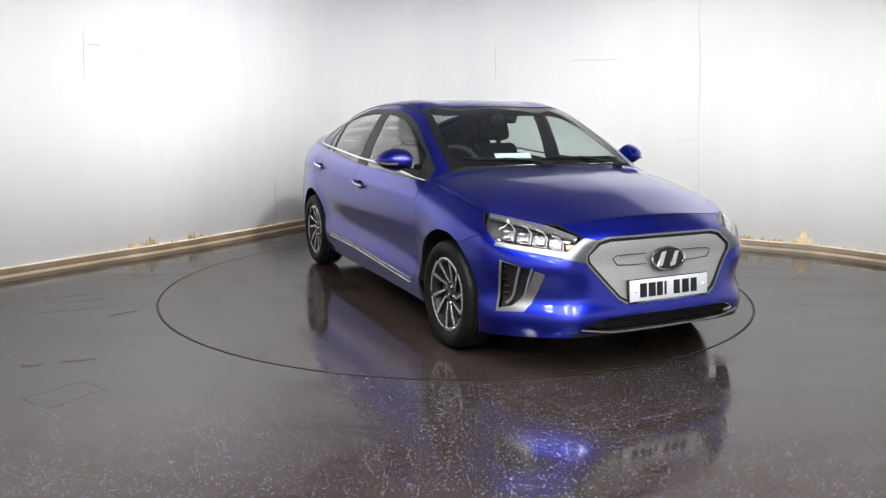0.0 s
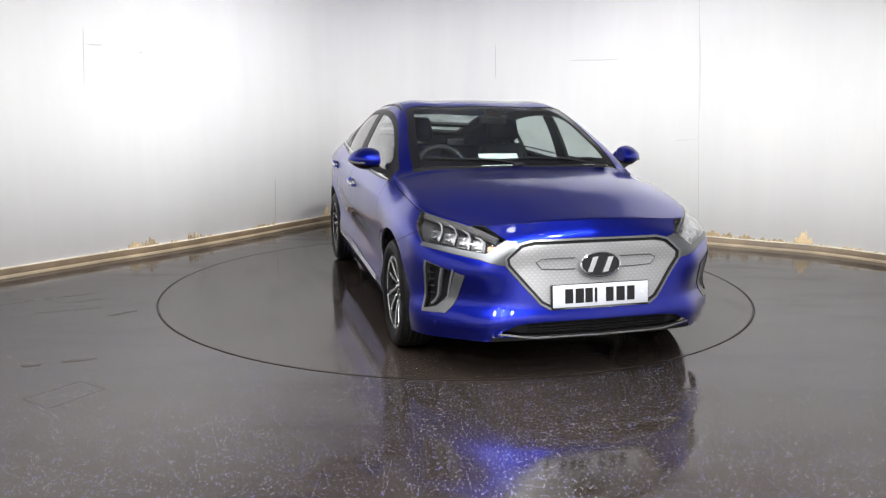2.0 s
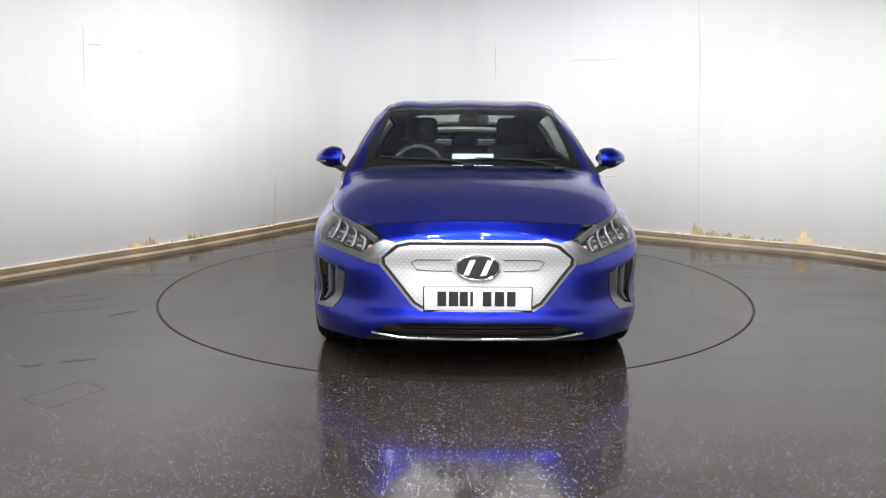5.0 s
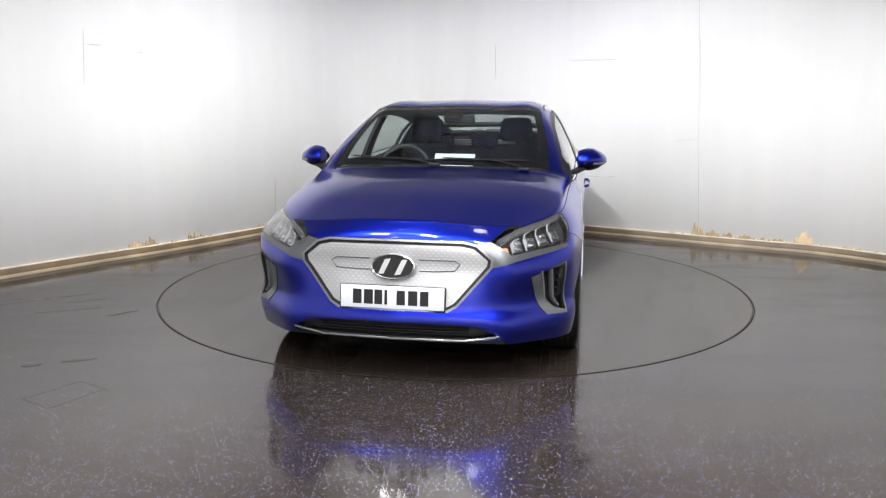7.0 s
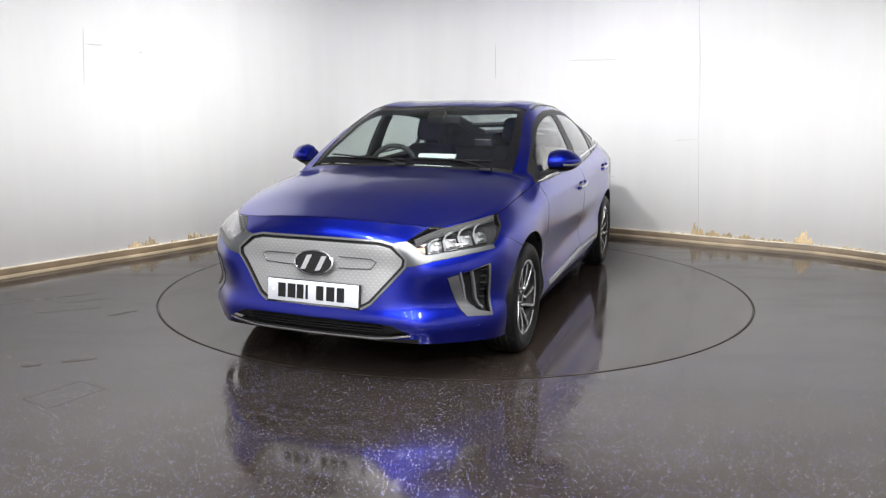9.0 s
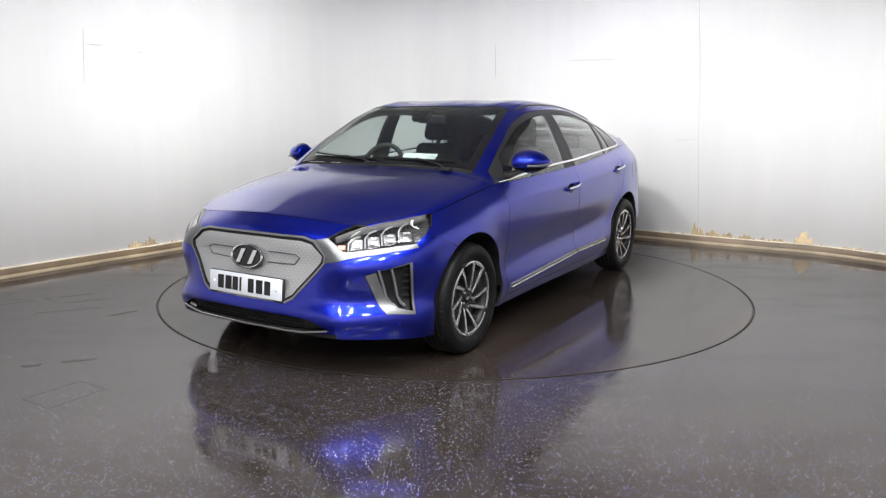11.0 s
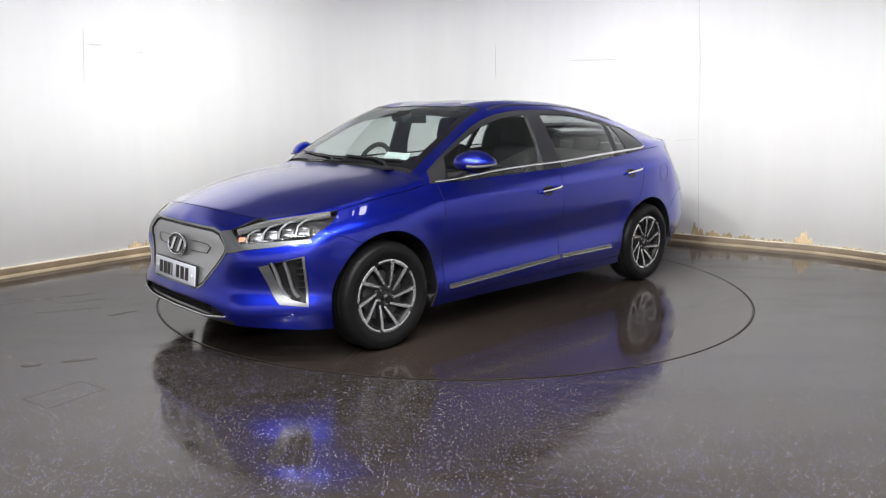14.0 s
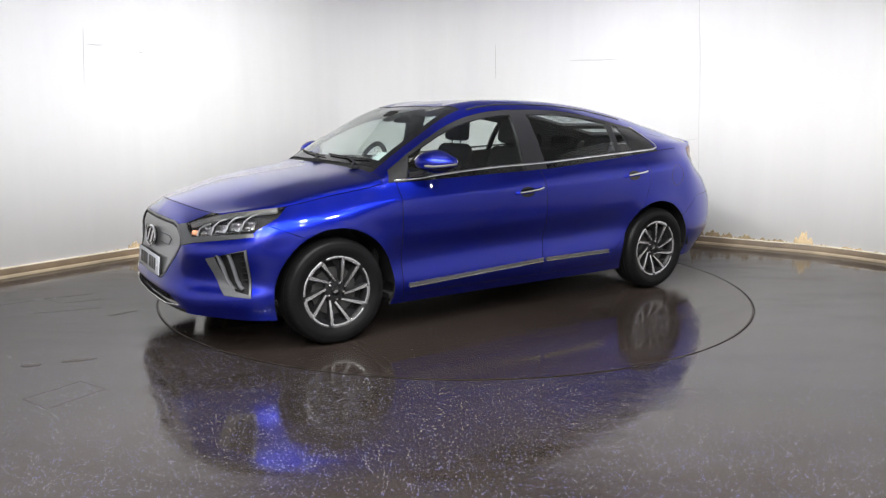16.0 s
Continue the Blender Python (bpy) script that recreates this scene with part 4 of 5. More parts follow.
# ---- door mirrors ----
def door_mirror(sd):
    def blob(z0, z1, grow=1.0):
        bm = bmesh.new()
        bmesh.ops.create_uvsphere(bm, u_segments=28, v_segments=18, radius=1.0)
        for v in bm.verts:
            x, y, z = v.co
            bx = 0.115 if x > 0 else 0.062
            tip = 1 - 0.30 * max(0, y) ** 2 - 0.10 * max(0, x)
            v.co = Vector((x * bx * grow - 0.045 * y * (x > -2), y * 0.115 * grow, z * 0.074 * tip * grow * (1.0 if z > 0 else 0.95)))
            v.co.x = max(v.co.x, -0.055 - 0.045 * y)
            v.co.y = max(v.co.y, -0.070)
        bm.transform(pose(.690, .925, 1.045))
        return bm
    top = blob(0, 1)
    bmesh.ops.bisect_plane(top, geom=top.verts[:] + top.edges[:] + top.faces[:], plane_co=(.69, .925, 1.022), plane_no=(0.12, 0.05, 1), clear_inner=True)
    low = blob(0, 1, 0.985)
    bmesh.ops.bisect_plane(low, geom=low.verts[:] + low.edges[:] + low.faces[:], plane_co=(.69, .925, 1.024), plane_no=(0.12, 0.05, 1), clear_outer=True)
    base = part("door_mirror", half(low, sd), BLACK_GLOSS, car, "door mirror with blue cap and black foot")
    part("cap", half(top, sd), PAINT, base, "blue painted cap")
    arm = sweep([(.80, .800, .966), (.775, .835, .972), (.745, .875, .990), (.72, .905, 1.005)], 0.07, 0.030, (0, 0, 1))
    part("mirror_foot", half(arm, sd), BLACK_PLASTIC, base, "black foot")
    g = prism(oval(0.088, 0.046, 28), -0.002, 0.002)
    g.transform(pose(.627, .925, 1.045, 0, 0, 90 + 21))
    part("mirror_glass", half(g, sd), CHROME, base, "mirror glass", smooth=False)
    ind = [(.80, .955, 1.027), (.765, .99, 1.025), (.72, 1.018, 1.027), (.67, 1.034, 1.033), (.625, 1.037, 1.038)]
    part("indicator", half(sweep(ind, 0.008, 0.012, (0, 0, 1)), sd), LED, base, "slim indicator strip")


for sd in (1, -1):
    door_mirror(sd)


# ---- wheels ----
def wheel_parts(w):
    """A 16 inch wheel; its outer face looks along +y."""
    R, hw = 0.314, 0.100
    prof = [(0.208, -hw * 0.8), (0.222, -hw), (0.262, -hw * 1.06), (0.293, -hw * 0.98), (0.308, -hw * 0.72), (R, -hw * 0.45), (R, hw * 0.45), (0.308, hw * 0.74), (0.300, hw * 0.90), (0.288, hw * 1.0), (0.282, hw * 1.0), (0.272, hw * 1.045), (0.255, hw * 1.05), (0.238, hw * 1.0), (0.222, hw * 0.93), (0.208, hw * 0.85), (0.206, 0)]
    tyre = part("tyre", lathe(prof, 96, True), RUBBER, w, "black tyre with grooved tread")
    for y in (-0.05, -0.017, 0.017, 0.05):
        part("tread_groove", lathe([(R + 0.0008, y - 0.004), (R + 0.0008, y + 0.004)], 72), GAP, tyre)
    lug = rbox(0.010, 0.016, 0.004, 0.001, 1)
    me = bpy.data.meshes.new("tread_block")
    lug.to_mesh(me)
    lug.free()
    me.materials.append(RUBBER)
    for k in range(60):
        a = 2 * math.pi * k / 60
        o = new("tread_block", me)
        o.parent = tyre
        o.matrix_basis = Matrix.Rotation(a, 4, "Y") @ pose(0, 0.076, 0.306, -28, 0, 0)
    rim = part("rim", lathe([(0.207, 0.088), (0.211, 0.090), (0.213, 0.085), (0.208, 0.075), (0.196, 0.070), (0.190, 0.02), (0.186, -0.08), (0.205, -0.085), (0.180, -0.08), (0.178, 0.02), (0.186, 0.066), (0.200, 0.084)], 96, True), DARK_ALLOY, w, "dark grey rim")
    part("inner_dish", lathe([(0.187, 0.060), (0.186, 0.030), (0.09, 0.022), (0.06, 0.030), (0.0, 0.030)], 64), DARK_ALLOY, w, "dark grey inner dish")
    part("brake_disc", lathe([(0.060, 0.040), (0.140, 0.040), (0.142, 0.038), (0.142, 0.030)], 48), DARK_DISC, w, "grey steel brake disc")
    # ten blades: dark flank with a bright machined face
    def blade(r0, r1, w0, w1, skew, y0, y1, dish):
        bm = bmesh.new()
        n = 7
        up, dn = [], []
        for k in range(n):
            t = k / (n - 1)
            r = r0 + (r1 - r0) * t
            hw2 = (w0 + (w1 - w0) * t) / 2
            p0, p1 = Vector((-0.012, 0, r0)), Vector((math.sin(skew) * r1, 0, math.cos(skew) * r1))
            c = p0.lerp(p1, t)
            way = (p1 - p0).normalized()
            tan = Vector((way.z, 0, -way.x))
            lift = dish * math.sin(math.pi * t * 0.5)
            up.append([bm.verts.new(c + tan * hw2 * s + Vector((0, y1 + lift, 0))) for s in (-1, 1)])
            dn.append([bm.verts.new(c + tan * hw2 * s * 1.35 + Vector((0, y0, 0))) for s in (-1, 1)])
        for a, b, c2, d in zip(up, up[1:], dn, dn[1:]):
            bm.faces.new((a[0], a[1], b[1], b[0]))
            bm.faces.new((c2[0], d[0], d[1], c2[1]))
            bm.faces.new((a[0], b[0], d[0], c2[0]))
            bm.faces.new((a[1], c2[1], d[1], b[1]))
        bm.faces.new((up[0][0], dn[0][0], dn[0][1], up[0][1]))
        bm.faces.new((up[-1][0], up[-1][1], dn[-1][1], dn[-1][0]))
        bmesh.ops.recalc_face_normals(bm, faces=bm.faces[:])
        return bm

    def shared(bm, name, material):
        m = bpy.data.meshes.new(name)
        bm.to_mesh(m)
        bm.free()
        m.materials.append(material)
        return m

    dark = shared(blade(0.055, 0.204, 0.022, 0.026, 0.27, 0.034, 0.060, 0.018), "spoke", DARK_ALLOY)
    bright = shared(blade(0.062, 0.206, 0.011, 0.021, 0.27, 0.058, 0.0635, 0.0185), "spoke_face", ALLOY)
    web = shared(blade(0.120, 0.200, 0.006, 0.050, 0.30, 0.040, 0.052, 0.010), "spoke_web", DARK_ALLOY)
    for k in range(10):
        a = 2 * math.pi * k / 10 + (0.0 if k % 2 else 0.06)
        s = new("spoke", dark)
        s.parent, s.matrix_basis = w, Matrix.Rotation(a, 4, "Y")
        f = new("spoke_face", bright)
        f.parent, f.matrix_basis = s, Matrix.Identity(4)
        tagged(f, "bright machined face")
        if k % 2:
            g = new("spoke_web", web)
            g.parent, g.matrix_basis = s, Matrix.Rotation(0.20, 4, "Y")
    for k in range(10):
        a0 = 2 * math.pi * k / 10 + 0.27 + (0.0 if k % 2 else 0.06)
        wide = 0.013 if k % 2 else 0.020
        pts = [((0.2125 - wide / 2) * math.sin(a0 + 0.06 * j), 0.0875, (0.2125 - wide / 2) * math.cos(a0 + 0.06 * j)) for j in range(0, 10)]
        part("rim_arc", sweep(pts, wide, 0.008, (0, 1, 0)), ALLOY, rim, "bright machined arc")
    part("hub", lathe([(0.0, 0.060), (0.050, 0.060), (0.066, 0.056), (0.074, 0.045), (0.078, 0.030)], 48), DARK_ALLOY, w, "dark hub")
    cap = part("hub_cap", lathe([(0.0, 0.0665), (0.022, 0.0665), (0.028, 0.064), (0.030, 0.058)], 32), BLACK_GLOSS, w, "black hub cap")
    part("cap_mark", prism([(-.016, -.004), (.010, -.010), (.016, .004), (-.010, .010)], 0.0665, 0.068), CHROME, cap, "plain chrome mark", smooth=False)
    for k in range(5):
        a = 2 * math.pi * (k + 0.5) / 5
        nut = lathe([(0.0, 0.072), (0.007, 0.071), (0.009, 0.066), (0.010, 0.055)], 10)
        nut.transform(Matrix.Rotation(a, 4, "Y") @ pose(0, 0, 0.050))
        part("wheel_nut", nut, CHROME, w, "chrome nut")


def wheel(x, y, turn):
    w = new("wheel")
    w.parent = car
    w.matrix_basis = pose(x, y, 0.314, 0, turn, 0 if y > 0 else 180)
    wheel_parts(w)
    return w


for x, y, turn in ((1.35, .795, 8), (-1.35, .795, 20), (1.35, -.795, 14), (-1.35, -.795, 40)):
    wheel(x, y, turn)


# ---- wheel arch liners and floor pan ----
def liner(x, sd):
    bm = bmesh.new()
    n = 28
    a, b, c = [], [], []
    for k in range(n + 1):
        t = math.pi * (0.0 + 1.0 * k / n)
        p = (x + 0.392 * math.cos(t), 0.312 + 0.392 * math.sin(t))
        a.append(bm.verts.new((p[0], 0.872, p[1])))
        b.append(bm.verts.new((p[0], 0.52, p[1])))
    for k in range(n):
        bm.faces.new((a[k], a[k + 1], b[k + 1], b[k]))
    bm.faces.new(b)
    part("wheel_arch_liner", half(bm, sd), BLACK_PLASTIC, car, "black arch liner")


for sd in (1, -1):
    liner(1.35, sd)
    liner(-1.35, sd)
part("floor_pan", rbox(1.95, 1.66, 0.05, 0.01, 1, pose(0.0, 0, 0.225)), BLACK_PLASTIC, car, "black underbody")
part("front_undertray", rbox(1.2, 1.02, 0.04, 0.01, 1, pose(1.50, 0, 0.232)), BLACK_PLASTIC, car, "black underbody")
part("rear_undertray", rbox(1.2, 1.02, 0.05, 0.01, 1, pose(-1.52, 0, 0.245)), BLACK_PLASTIC, car, "black underbody")
part("bulkhead", rbox(0.04, 1.45, 0.66, 0.01, 1, pose(1.0, 0, 0.58)), LINING, car)


# ---- cabin ----
def soft(bm, levels=1):
    bmesh.ops.subdivide_edges(bm, edges=bm.edges[:], cuts=levels, use_grid_fill=True, smooth=0.4)
    return bm


def front_seat(sd):
    y = 0.36 * sd
    back = rbox(0.15, 0.46, 0.62, 0.06, 4, pose(-0.24, y, 0.80, 0, -16, 0), taper=(0.8, 0.86))
    s = part("front_seat", back, CLOTH, car, "black cloth front seat")
    part("seat_cushion", rbox(0.52, 0.50, 0.16, 0.06, 4, pose(0.06, y, 0.50, 0, -6, 0)), CLOTH, s)
    part("headrest", rbox(0.11, 0.27, 0.19, 0.045, 4, pose(-0.335, y, 1.215, 0, -10, 0), taper=(0.85, 0.88)), CLOTH, s)
    for k in (0.06, -0.06):
        part("headrest_post", sweep([(-0.315, y + k, 1.06), (-0.33, y + k, 1.16)], 0.012, 0.012, (1, 0, 0), round_n=8), BLACK_PLASTIC, s)
    for k in (0.215, -0.215):
        part("bolster", rbox(0.13, 0.075, 0.46, 0.035, 3, pose(-0.185, y + k, 0.74, 0, -16, 0)), CLOTH, s)


front_seat(1)
front_seat(-1)
bench = part("rear_bench", rbox(0.16, 1.26, 0.60, 0.06, 4, pose(-1.05, 0, 0.76, 0, -20, 0)), CLOTH, car, "black cloth rear bench")
part("bench_cushion", rbox(0.50, 1.26, 0.16, 0.06, 4, pose(-0.82, 0, 0.50)), CLOTH, bench)
for y in (-0.40, 0.0, 0.40):
    part("headrest", rbox(0.09, 0.24, 0.13, 0.04, 3, pose(-1.15, y, 1.095, 0, -12, 0)), CLOTH, bench)
part("parcel_shelf", rbox(0.62, 1.20, 0.02, 0.006, 1, pose(-1.52, 0, 0.985)), LINING, car)
bm = rbox(0.52, 1.42, 0.26, 0.07, 4, pose(0.72, 0, 0.845, 0, 4, 0), taper=(0.75, 0.97))
dash = part("dashboard", bm, DASH, car, "dark grey dashboard")
part("instrument_hood", rbox(0.22, 0.36, 0.11, 0.05, 4, pose(0.60, -0.36, 0.965)), DASH, dash)
part("centre_screen", rbox(0.03, 0.26, 0.13, 0.01, 2, pose(0.52, 0.0, 0.94, 0, -14, 0)), BLACK_GLOSS, dash)
# tilted grey sheet imitates the pale rectangle reflected in the windscreen
part("reflection_sheet", rbox(0.12, 0.28, 0.003, 0, 1, pose(0.575, 0.02, 1.022, 0, 40, -3)), REFLECTION_GREY, dash, "greyish sheet over the dashboard, standing for a pale reflection in the windscreen", smooth=False)
SW = pose(0.47, -0.36, 0.942, 0, 66, 0)
pts = [SW @ Vector((0.178 * math.cos(2 * math.pi * k / 40), 0.178 * math.sin(2 * math.pi * k / 40), 0)) for k in range(41)]
sw = part("steering_wheel", sweep(pts, 0.036, 0.036, (0.4, 0, 0.9), cap=False, round_n=10), DASH, car, "black steering wheel")
part("wheel_boss", rbox(0.13, 0.15, 0.06, 0.025, 3, SW), BLACK_PLASTIC, sw)
for a, b in (((0, 0.05, 0), (0, 0.17, 0)), ((0, -0.05, 0), (0, -0.17, 0)), ((0.05, 0, 0), (0.17, 0, 0))):
    part("wheel_spoke", sweep([SW @ Vector(a), SW @ Vector(b)], 0.035, 0.018, (0.4, 0, 0.9)), BLACK_PLASTIC, sw)
im = part("interior_mirror", rbox(0.035, 0.21, 0.06, 0.015, 3, pose(0.40, 0.03, 1.295, 0, 8, 8)), INK_PLASTIC, car, "black interior mirror")
part("mirror_stem", sweep([(0.43, 0.02, 1.30), (0.46, 0.0, 1.345)], 0.02, 0.02, (1, 0, 0), round_n=8), BLACK_PLASTIC, im)
part("camera_box", rbox(0.10, 0.12, 0.05, 0.015, 2, pose(0.49, 0.0, 1.315, 0, 28, 0)), INK_PLASTIC, im, "black sensor box")


# ---- wipers, aerial ----
def wiper(y0, y1, lift):
    p0 = skin_at(x=1.04, y=abs(y0)) + Vector((0, 0, 0.012))
    p0.y = y0
    pts = []
    for k in range(9):
        t = k / 8
        y = y0 + (y1 - y0) * t
        p = skin_at(x=1.005 - 0.02 * t - 0.10 * (y / 0.8) ** 2, y=abs(y))
        pts.append(Vector((p.x, y, p.z + 0.008)))
    w = part("wiper", sweep(pts, 0.010, 0.009, (0, 0, 1)), BLACK_PLASTIC, car, "black wiper")
    part("wiper_arm", sweep([p0 + Vector((0.03, 0, 0.0)), p0.lerp(pts[3], 0.5) + Vector((0, 0, 0.004)), pts[4] + Vector((0, 0, 0.005))], 0.014, 0.009, (0, 0, 1)), BLACK_PLASTIC, w)
    part("wiper_pivot", rbox(0.045, 0.07, 0.018, 0.006, 2, Matrix.Translation(p0 + Vector((0.02, 0, -0.006)))), BLACK_PLASTIC, w)


wiper(-0.02, -0.58, 0.0)
wiper(0.54, 0.02, 0.0)
fin = prism([(-1.14, 1.36), (-1.14, 1.375), (-1.16, 1.408), (-1.125, 1.410), (-1.06, 1.392), (-0.98, 1.380), (-0.98, 1.36)], -0.016, 0.016)
bmesh.ops.bevel(fin, geom=fin.edges[:], offset=0.005, segments=2, affect="EDGES")
part("roof_aerial", fin, PAINT, car, "small blue fin aerial")
tail = [Vector(p) for p in TOP[-1]]
tail = [Vector((p.x + 0.004, p.y * 0.96, p.z + 0.002)) for p in tail] + [Vector((p.x + 0.004, -p.y * 0.96, p.z + 0.002)) for p in tail[-2::-1]]
part("tail_spoiler", sweep(tail, 0.040, 0.014, (0.18, 0, 1)), PAINT, car, "blue tail spoiler lip")
# fuel flap line and small sensors
for sd in (1, -1):
    if sd > 0:
        pts = []
        for k in range(25):
            a = 2 * math.pi * k / 24
            v = skin_at(x=-1.56 + 0.075 * math.cos(a), z=0.875 + 0.075 * math.sin(a))
            pts.append(v + skin_normal(v) * 0.0004)
        part("charge_flap_line", sweep(pts, 0.003, 0.002, (0, 1, 0), cap=False), GAP, car, "round flap line")
    lug = skin_diag(-.80, .285)
    b = lathe([(0.0, 0.003), (0.009, 0.0025), (0.011, 0.0)], 16)
    b.transform(facing(lug[0], lug[1]))
    part("parking_sensor", half(b, sd), PAINT, car)


# ================= wall marks and damage =================
def arc_at(x, y):
    """Arc length of the wall nearest to a point of the plan."""
    d = np.hypot(WALL_P[:, 0] - x, WALL_P[:, 1] - y)
    return float(WALL_S[int(d.argmin())])


def wall_line(s0, z0, s1, z1, w, name="wall_joint"):
    """A thin joint or scratch on the wall."""
    n = 8
    verts, faces = [], []
    for k in range(n + 1):
        t = k / n
        p, nn, d = on_wall(s0 + (s1 - s0) * t)
        c = p + Vector((0, 0, z0 + (z1 - z0) * t + 0.003 * math.sin(7 * t))) + nn * 0.002
        u = (d * (s1 - s0) + Vector((0, 0, z1 - z0))).normalized().cross(nn)
        ww = w * (1 - 0.7 * abs(2 * t - 1) ** 3)
        verts += [c + u * ww / 2, c - u * ww / 2, c + u * ww / 2 - nn * 0.004, c - u * ww / 2 - nn * 0.004]
    for k in range(n):
        a, b = 4 * k, 4 * k + 4
        faces += [(a, a + 1, b + 1, b), (a + 2, a, b, b + 2), (a + 1, a + 3, b + 3, b + 1)]
    ob = new(name, mesh_of(name, verts, faces, GREY_LINE))
    ob.parent = wall
    return ob


def plaster_patch(s0, s1, h0, h1, seed):
    """Bare crumbled plaster above the baseboard, with an uneven upper edge."""
    rnd = random.Random(seed)
    n = max(10, int(abs(s1 - s0) / 0.018))
    verts, faces = [], []
    ph = rnd.random() * 9
    for k in range(n + 1):
        t = k / n
        p, nn, d = on_wall(s0 + (s1 - s0) * t)
        env = min(1, t * 7, (1 - t) * 7)
        h = (h0 + (h1 - h0) * t) * env * (0.62 + 0.25 * math.sin(11 * t + ph) + 0.22 * math.sin(37 * t + 2 * ph) + 0.22 * rnd.random())
        h = max(0.003, h)
        for j, f in enumerate((0.0, 0.35, 0.7, 0.95, 1.0)):
            o = 0.004 + (0.006 * rnd.random() if j < 4 else -0.006)
            verts.append(p + nn * o + Vector((0, 0, 0.073 + h * f)))
    for k in range(n):
        for j in range(4):
            a, b = k * 5 + j, (k + 1) * 5 + j
            faces.append((a, b, b + 1, a + 1))
    ob = new("plaster_patch", mesh_of("plaster_patch", verts, faces, PLASTER))
    ob.parent = wall
    return tagged(ob, "crumbled tan bare plaster")


wall_line(0.604, 2.145, 0.612, 1.751, 0.004)
wall_line(32.886, 0.595, 32.86, 0.081, 0.005)
wall_line(30.702, 2.048, 30.672, 1.573, 0.003)
wall_line(2.976, 2.478, 3.114, 0.136, 0.003)
wall_line(3.008, 2.145, 3.053, 1.355, 0.003)
wall_line(1.585, 1.925, 2.157, 1.924, 0.005)
wall_line(30.721, 1.913, 30.865, 1.919, 0.006)
wall_line(31.205, 1.878, 31.245, 1.881, 0.006)
wall_line(1.72, 0.642, 2.184, 0.657, 0.004)
wall_line(2.813, 1.062, 3.064, 1.091, 0.002)
plaster_patch(30.721, 30.941, 0.026, 0.020, 1)
plaster_patch(30.964, 31.112, 0.073, 0.083, 2)
plaster_patch(31.101, 31.303, 0.106, 0.053, 3)
plaster_patch(31.303, 31.601, 0.028, 0.022, 4)
plaster_patch(31.615, 31.755, 0.103, 0.068, 5)
plaster_patch(31.741, 31.991, 0.046, 0.017, 6)
plaster_patch(32.406, 32.888, 0.025, 0.062, 7)
plaster_patch(33.716, 33.825, 0.084, 0.154, 8)
plaster_patch(33.825, 34.068, 0.099, 0.035, 9)
plaster_patch(2.779, 2.999, 0.024, 0.024, 10)
plaster_patch(3.028, 3.175, 0.156, 0.096, 11)
plaster_patch(3.152, 3.48, 0.078, 0.066, 12)
plaster_patch(3.458, 3.725, 0.065, 0.047, 13)
plaster_patch(3.698, 4.022, 0.052, 0.029, 14)
plaster_patch(4.027, 4.217, 0.137, 0.148, 15)
plaster_patch(4.206, 4.42, 0.028, 0.017, 16)
plaster_patch(4.441, 4.669, 0.033, 0.033, 17)
plaster_patch(4.669, 4.852, 0.027, 0.021, 18)


# floor covers and scuffs
FLOOR_DARK = mat("floor_seam", (0.026, 0.022, 0.020), 0.15, spec=0.40)
seams = thing("floor_hatch", "rectangular hatch outline cut in the dark floor", "floor hatch", kind="structure")


def floor_line(a, b, w, parent, name="hatch_seam"):
    m = Vector(((a[0] + b[0]) / 2, (a[1] + b[1]) / 2, 0.0))
    d = Vector((b[0] - a[0], b[1] - a[1], 0))
    part(name, rbox(d.length, w, 0.0016, 0, 1, Matrix.Translation(m) @ Matrix.Rotation(math.atan2(d.y, d.x), 4, "Z")), FLOOR_DARK, parent, smooth=False)


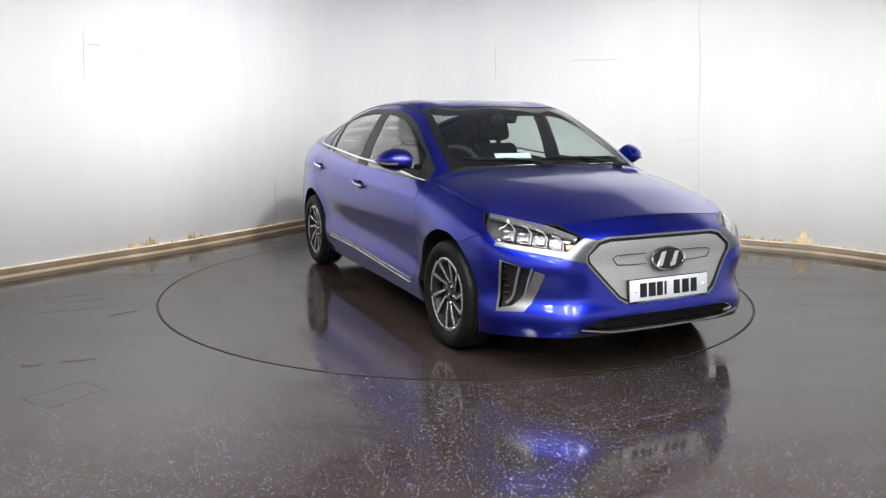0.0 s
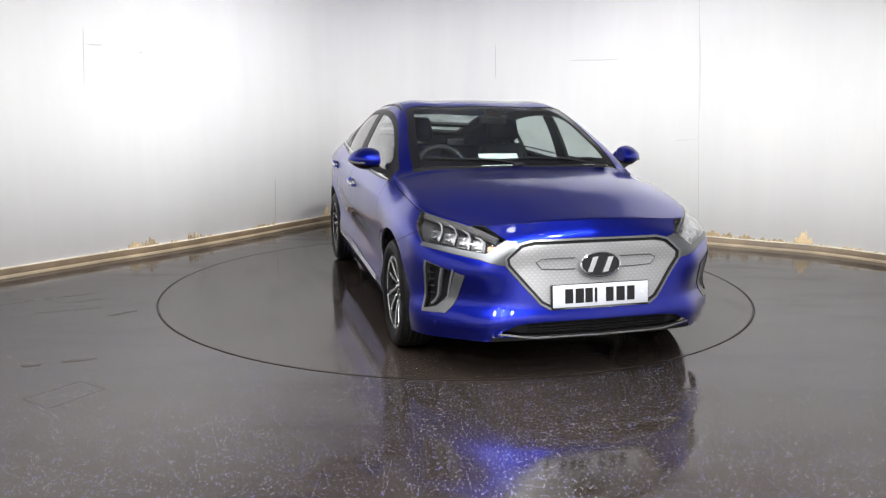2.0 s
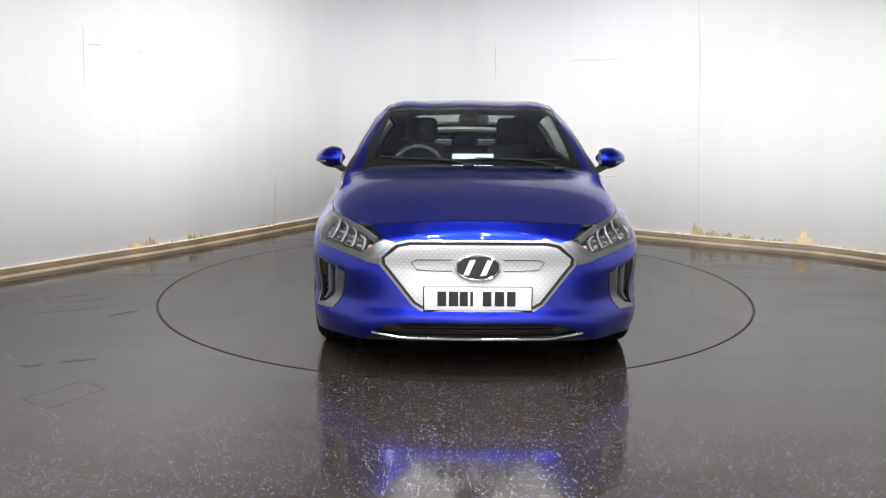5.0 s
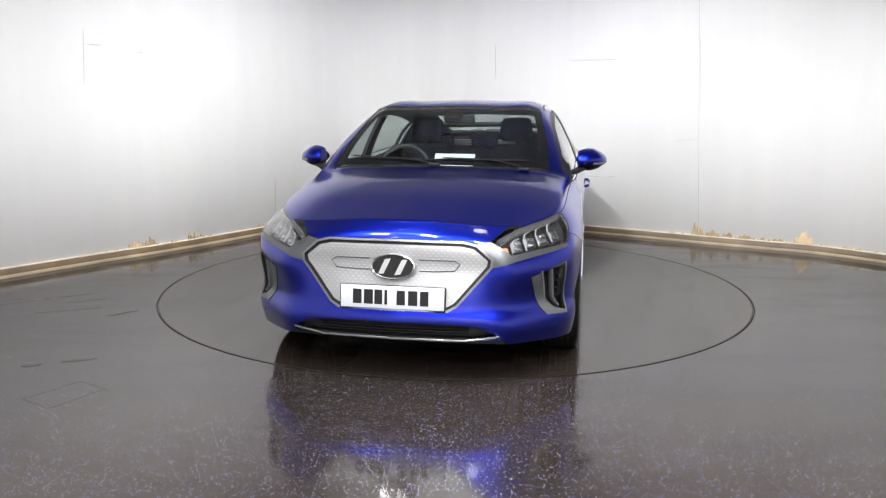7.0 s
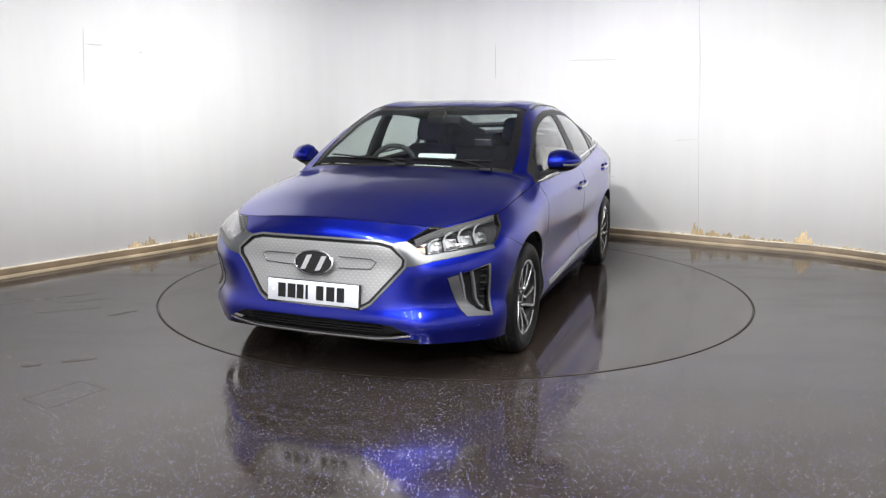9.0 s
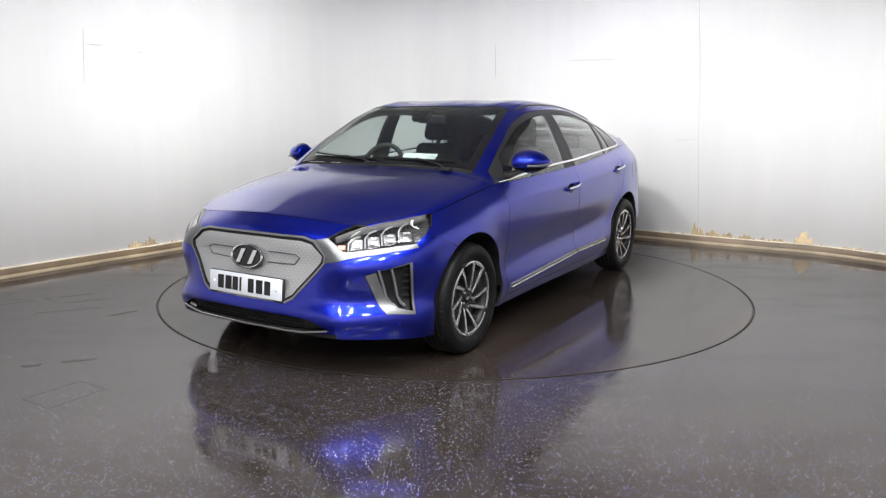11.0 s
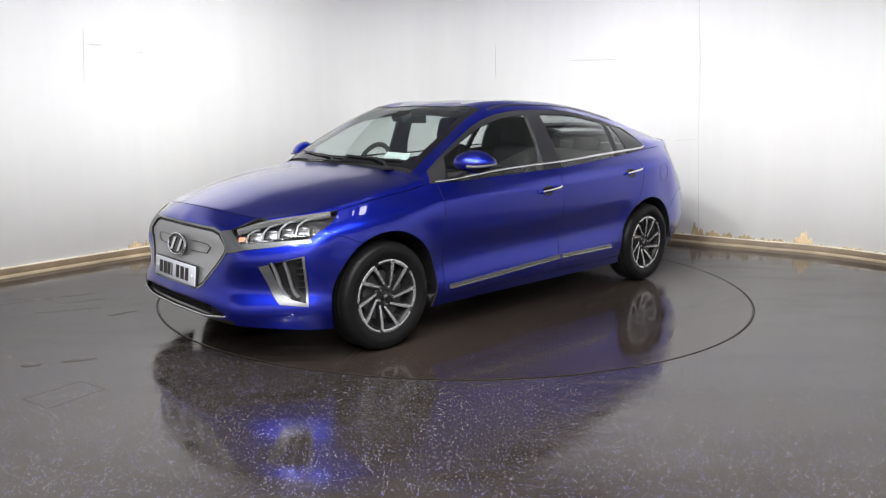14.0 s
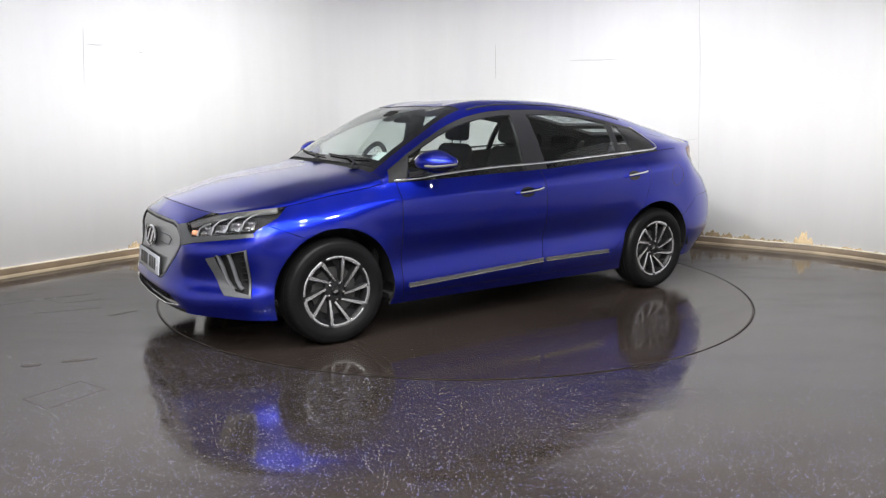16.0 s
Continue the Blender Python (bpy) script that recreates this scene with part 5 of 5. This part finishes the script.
floor_line((-2.033, -2.538), (-1.879, -2.292), 0.0012, seams)
floor_line((-1.879, -2.292), (-1.706, -2.397), 0.0010, seams)
floor_line((-2.033, -2.538), (-1.872, -2.638), 0.0012, seams)
floor_line((-1.706, -2.397), (-1.846, -2.637), 0.0009, seams)
floor_line((-2.985, -0.616), (-2.783, -0.742), 0.0050, seams)
floor_line((-2.985, -0.616), (-2.679, -0.45), 0.0009, seams)
floor_line((-2.783, -0.742), (-2.557, -0.62), 0.0009, seams)
floor_line((-3.182, -0.818), (-3.027, -0.668), 0.0016, seams)
floor_line((-2.83, -1.018), (-2.445, -0.857), 0.0009, seams)

SCUFF = grained("dried_brown_scuff", (0.020, 0.015, 0.012), 0.30, 60.0, 0.3, 0.001, 0.3)


def floor_scuff(x, y, length, width, turn, seed):
    """A thin dried smear with a ragged outline, lying on the floor."""
    rnd = random.Random(seed)
    n = 26
    bm = bmesh.new()
    rim = []
    for k in range(n):
        a = 2 * math.pi * k / n
        r = 0.75 + 0.35 * rnd.random()
        rim.append(bm.verts.new((length / 2 * math.cos(a) * r, width / 2 * math.sin(a) * r, 0.0)))
    bm.faces.new(rim)
    ext = bmesh.ops.extrude_face_region(bm, geom=bm.faces[:])
    bmesh.ops.translate(bm, verts=[v for v in ext["geom"] if isinstance(v, bmesh.types.BMVert)], vec=(0, 0, 0.0012))
    bmesh.ops.recalc_face_normals(bm, faces=bm.faces[:])
    bm.transform(pose(x, y, 0.0002, 0, 0, turn))
    part("floor_scuff", bm, SCUFF, floor_ob, "dried brown smear", smooth=False)


for args in ((-2.26, -2.057, 0.11, 0.05, 18, 3), (-2.05, -1.966, 0.19, 0.045, 23, 5), (-2.23, -0.985, 0.22, 0.03, 48, 7)):
    floor_scuff(*args)


# ================= what moves =================
A0, A1, A2 = -63.556, -5.2185, 0.00458
SEAT_X, SEAT_Y = 0.1307, 0.0973


def motions():
    rows_car, rows_deck = [], []
    for k in range(0, 17):
        a = A0 + A1 * k + A2 * k * k
        turn = pose(0, 0, 0, 0, 0, a)
        rows_deck.append((float(k), turn))
        rows_car.append((float(k), turn @ pose(SEAT_X, SEAT_Y, 0.0005)))
    walk(car, rows_car)
    walk(deck, rows_deck)


motions()
